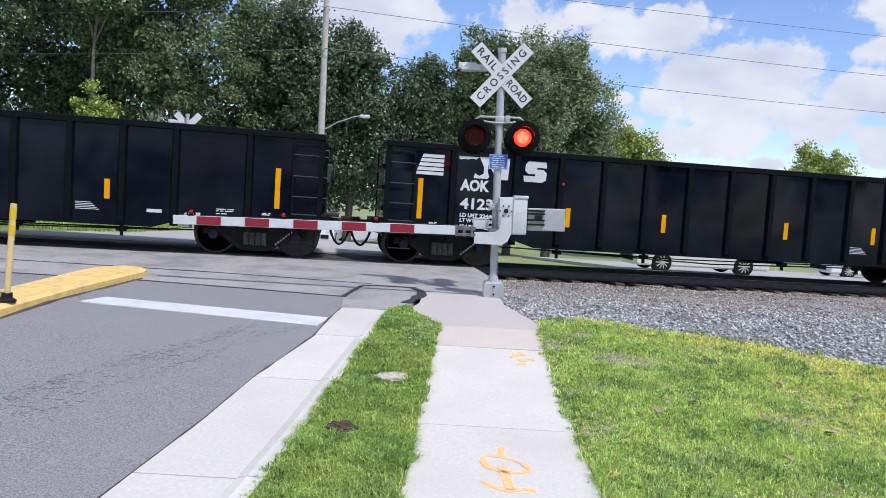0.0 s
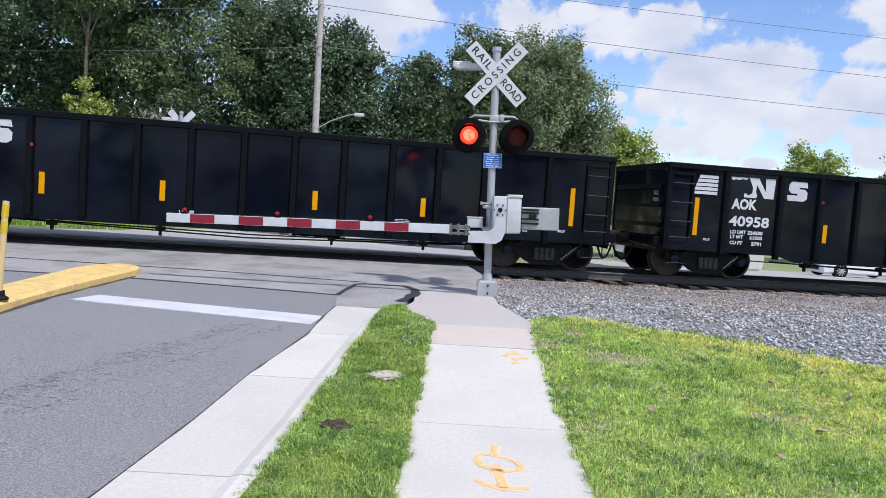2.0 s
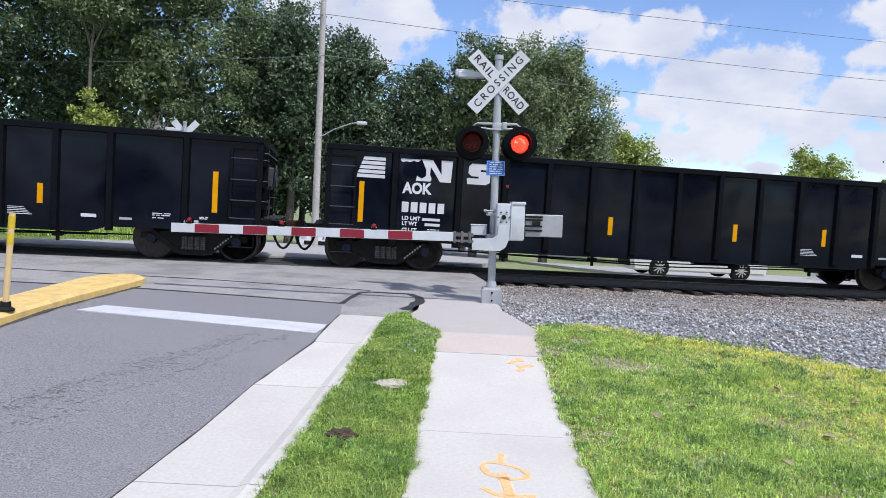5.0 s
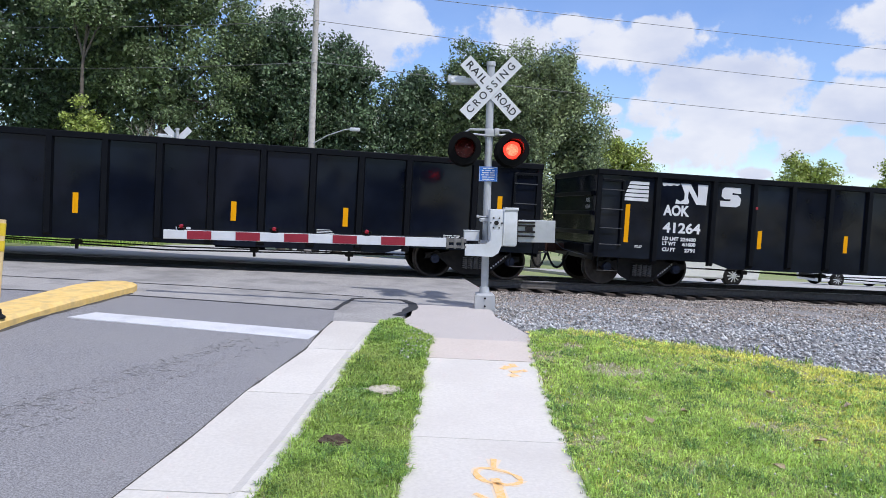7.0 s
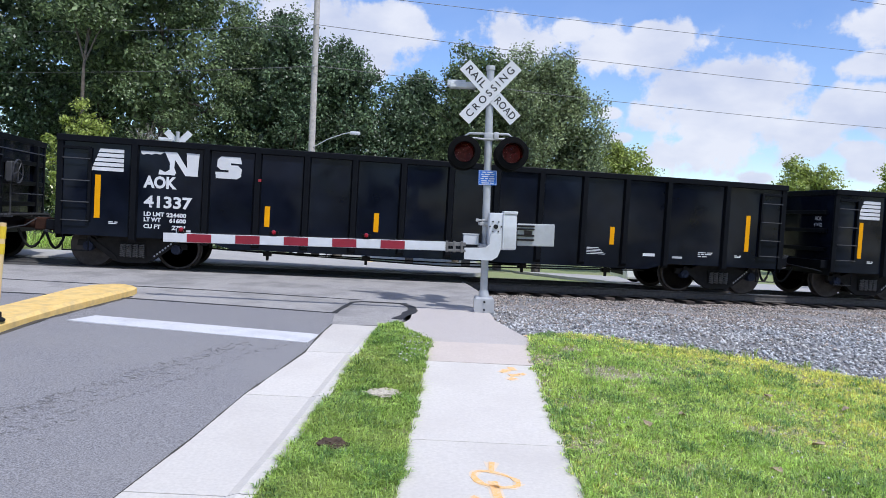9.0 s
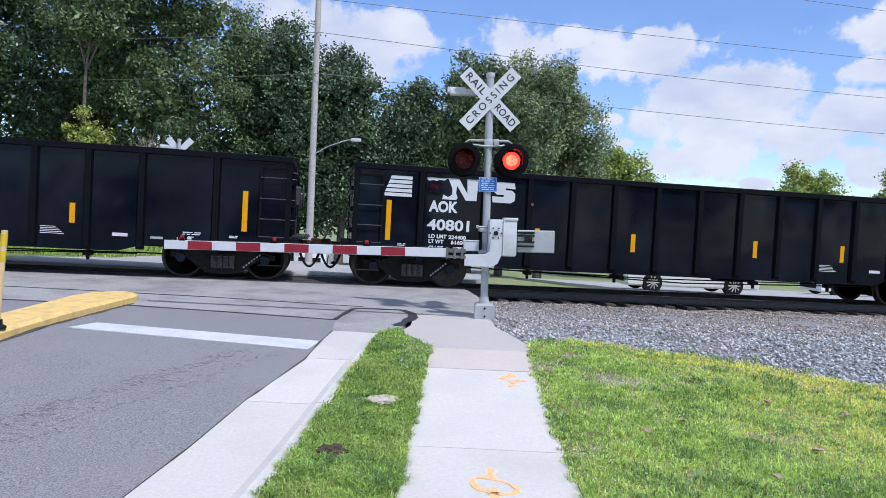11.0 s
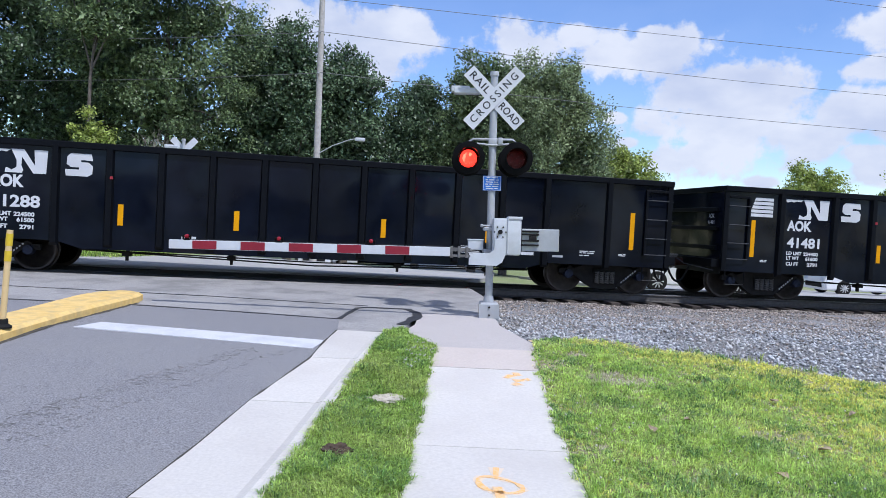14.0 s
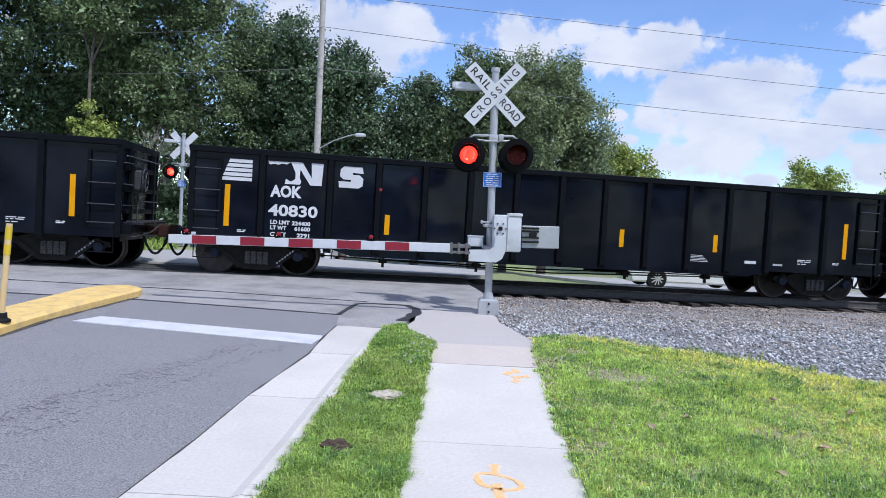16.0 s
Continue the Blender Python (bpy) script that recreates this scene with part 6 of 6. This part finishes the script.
def stones():
    n = 72000
    u, w = RNG.uniform(1.7, 20, n), 15.75 - 9.6 * RNG.uniform(0, 1, n)
    x, y = u * CS - w * SN, u * SN + w * CS
    edge = np.interp(x, [p[0] for p in BALLAST_EDGE], [p[1] for p in BALLAST_EDGE])
    keep = (y > edge - 0.1 * RNG.uniform(0, 1, n)) & (x > 1.0 - 0.02 * (y - 9)) & (y < 30)
    u, w, x, y = u[keep], w[keep], x[keep], y[keep]
    n = len(u)
    zz = np.interp(w, [6.0, 8.2, 9.6, 11.5, 13.6, 15.0, 15.75], [-0.22, -0.16, -0.10, -0.10, -0.15, -0.18, -0.27])
    z = RAIL_Z + GRADE * u + zz + (0.03 + 0.05 * np.clip(w - 12.5, 0, 1)) * np.array([noise.noise(Vector((a * 0.9, b * 0.9, 3.0))) for a, b in zip(x, y)])
    base = np.array([(1, 0, 0), (-1, 0, 0), (0, 1, 0), (0, -1, 0), (0, 0, 1), (0, 0, -1)], float)
    tri = np.array([(0, 2, 4), (2, 1, 4), (1, 3, 4), (3, 0, 4), (2, 0, 5), (1, 2, 5), (3, 1, 5), (0, 3, 5)])
    s = (0.009 + 0.019 * RNG.uniform(0, 1, n) ** 1.6)[:, None, None] * (1.05 + 0.2 * (w < 11.8))[:, None, None]
    v = base[None] * RNG.uniform(0.6, 1.3, (n, 6, 1)) + RNG.normal(0, 0.22, (n, 6, 3))
    a = RNG.uniform(0, 6.28, n)
    ca, sa = np.cos(a)[:, None], np.sin(a)[:, None]
    v = np.stack([v[..., 0] * ca - v[..., 1] * sa, v[..., 0] * sa + v[..., 1] * ca, v[..., 2] * 0.7], -1) * s
    v += np.stack([x, y, z + 0.01 + 0.02 * RNG.uniform(0, 1, n)], -1)[:, None, :]
    fs = (np.arange(n)[:, None, None] * 6 + tri[None]).reshape(-1, 3)
    brown = (w + RNG.normal(0, 1.4, n)) > 12.3 - 0.10 * u
    for sel, m, lab in ((brown, BALLAST_BROWN, "dusty brown crushed stones beside the rails"), (~brown, BALLAST, "loose crushed blue-grey ballast stones")):
        q = v[sel]
        f = (np.arange(len(q))[:, None, None] * 6 + tri[None]).reshape(-1, 3)
        tagged(cloud_mesh("ballast_stones", q.reshape(-1, 3), f, m), lab, "ballast", kind="stuff")


stones()


def marks():
    for x, y, r, m, nm, lab in ((-0.40, 6.48, 0.13, DIRT, "bare_patch", "bare pale dirt patch in the grass"), (-0.66, 5.12, 0.09, DUNG, "dirt_clod", "dark clod of earth in the grass")):
        bm = bmesh.new()
        bmesh.ops.create_icosphere(bm, subdivisions=4, radius=1)
        for v in bm.verts:
            q = 1 + 0.35 * noise.noise(v.co * 2.3 + Vector((r * 90, 0, 0))) + 0.25 * noise.noise(v.co * 6.0)
            v.co = Vector((v.co.x * r * 1.3 * q + x, v.co.y * r * 1.1 * q + y, v.co.z * (0.022 if m is DIRT else 0.05) * q + ground_z(x, y) + 0.028))
        tagged(mesh_object(nm, bm, m), lab, "dirt")
    # spray-painted survey marks on the slabs
    def spray(pts, w, nm):
        mark = empty(nm, Matrix.Identity(4), "orange sprayed survey mark on the sidewalk", "paint mark")
        ribbon("overspray", pts, w * 1.6, 0.0135, PAINT_PALE, mark, thick=0.001, rough=0.6)
        ribbon("line", pts, w, 0.0165, PAINT_ORANGE, mark, thick=0.002, rough=0.55)
    ring = [(0.475 + 0.15 * math.cos(a) * (1 + 0.2 * math.cos(a)), 4.66 + 0.13 * math.sin(a) - 0.05 * math.cos(a)) for a in [i * 2 * math.pi / 18 for i in range(19)]]
    spray(ring, 0.038, "survey_mark")
    spray([(0.50, 4.98), (0.485, 4.80)], 0.048, "survey_mark")
    spray([(0.48, 4.62), (0.50, 4.25)], 0.055, "survey_mark")
    spray([(0.33, 4.36), (0.41, 4.27), (0.50, 4.24), (0.60, 4.27), (0.66, 4.26)], 0.045, "survey_mark")
    for a, b in (((0.78, 7.40), (0.86, 7.52)), ((0.90, 7.62), (0.92, 7.50)), ((0.98, 7.40), (1.02, 7.34)), ((0.84, 7.14), (0.90, 7.22)), ((0.86, 7.30), (0.96, 7.34))):
        spray([a, b], 0.075, "survey_mark")
    spray([(1.30, 9.0), (1.36, 9.2), (1.30, 9.42)], 0.05, "survey_mark")
    # dry leaves and clover heads
    for i, (x, y) in enumerate(((2.57, 5.0), (2.3, 6.2), (3.4, 6.9), (3.2, 5.6), (4.0, 6.6), (1.9, 5.9))):
        bm = bmesh.new()
        vs = [bm.verts.new(((0.05 * math.cos(a)) * (1 + 0.3 * (j % 2)), 0.03 * math.sin(a), 0.012 * math.sin(2 * a))) for j, a in enumerate([k * math.pi / 4 for k in range(8)])]
        bm.faces.new(vs)
        ext = bmesh.ops.extrude_face_region(bm, geom=bm.faces[:])
        for v in [g for g in ext["geom"] if isinstance(g, bmesh.types.BMVert)]:
            v.co.z -= 0.002
        o = mesh_object("dry_leaf", bm, DRY_LEAF)
        o.matrix_world = pose(x, y, ground_z(x, y) + 0.06, 12, 10, i * 57)
        tagged(o, "pale brown dry leaf lying on the grass", "leaf", "fallen leaves")
    n = 150
    x, y = RNG.uniform(1.15, 5.2, n), RNG.uniform(3.6, 8.6, n)
    x2, y2 = RNG.uniform(-0.35, 0.05, 60), RNG.uniform(7.4, 9.0, 60)
    x, y = np.concatenate([x, x2]), np.concatenate([y, y2])
    keep = inside(lawn, x, y) | inside(verge, x, y)
    x, y = x[keep], y[keep]
    base = np.array([(1, 0, 0), (-1, 0, 0), (0, 1, 0), (0, -1, 0), (0, 0, 1), (0, 0, -1)], float) * 0.0105
    tri = np.array([(0, 2, 4), (2, 1, 4), (1, 3, 4), (3, 0, 4), (2, 0, 5), (1, 2, 5), (3, 1, 5), (0, 3, 5)])
    v = base[None] + np.stack([x, y, GZ(x, y) + 0.075], -1)[:, None, :]
    tagged(cloud_mesh("clover_flowers", v.reshape(-1, 3), (np.arange(len(x))[:, None, None] * 6 + tri[None]).reshape(-1, 3), CLOVER), "tiny white clover heads in the lawn", "flowers", kind="stuff")


marks()

# ---------------------------------------------------------------- what moves


def motions():
    # the cars, and their rolling wheelsets while they pass
    for k, car in CARS.items():
        walk(car, [(t, car_pose(t, k)) for t, s in S_ROWS])
        sets = [o for o in car.children_recursive if o.name.startswith("wheelset")]
        steps = [i / 30 for i in range(0, 481)]
        s_at = np.interp(steps, [r[0] for r in S_ROWS], [r[1] for r in S_ROWS])
        left = s_at - CAR_PITCH * k - 0.77
        seen = [(t, s) for t, s, l in zip(steps, s_at, left) if -30 < l < 18]
        if not seen:
            seen = [(0.0, 0.0), (16.0, 0.0)]
        for o in sets:
            x, y, z = o.location
            rows = list(seen)
            if rows[0][0] > 0:
                rows = [(0.0, rows[0][1])] + rows
            if rows[-1][0] < 16:
                rows = rows + [(16.0, rows[-1][1])]
            walk(o, [(t, pose(x, y, z, 0, math.degrees(s / 0.457) % 360, 0)) for t, s in rows])
    # the flashers: a disc turns its glowing or dark face outwards
    for discs in (near_discs, far_discs):
        for i, disc in enumerate(discs):
            side, back = i % 2, (180.0 if i > 1 else 0.0)
            x, y, z = disc.location
            events, lit = [], side == 1
            for n, t in enumerate(SWITCHES):
                want = (n % 2 == 0) == (side == 0)
                if DARK[0] < t < DARK[1] - 0.05:
                    t, want = DARK[0], False
                if want != lit:
                    events.append(t)
                    lit = want
            face = 0.0 if side == 1 else 180.0
            rows = [(0.0, face)]
            for t in events:
                t = round(t * 30) / 30
                rows += [(t - 1 / 30, face), (t, face + 75), (t + 1 / 30, face + 130), (t + 2 / 30, face + 180)]
                face += 180
            rows = [r for r in rows if r[0] <= 16.0]
            if rows[-1][0] < 16:
                rows.append((16.0, face))
            walk(disc, [(t, pose(x, y, z, 0, 0, a + back)) for t, a in rows])


motions()
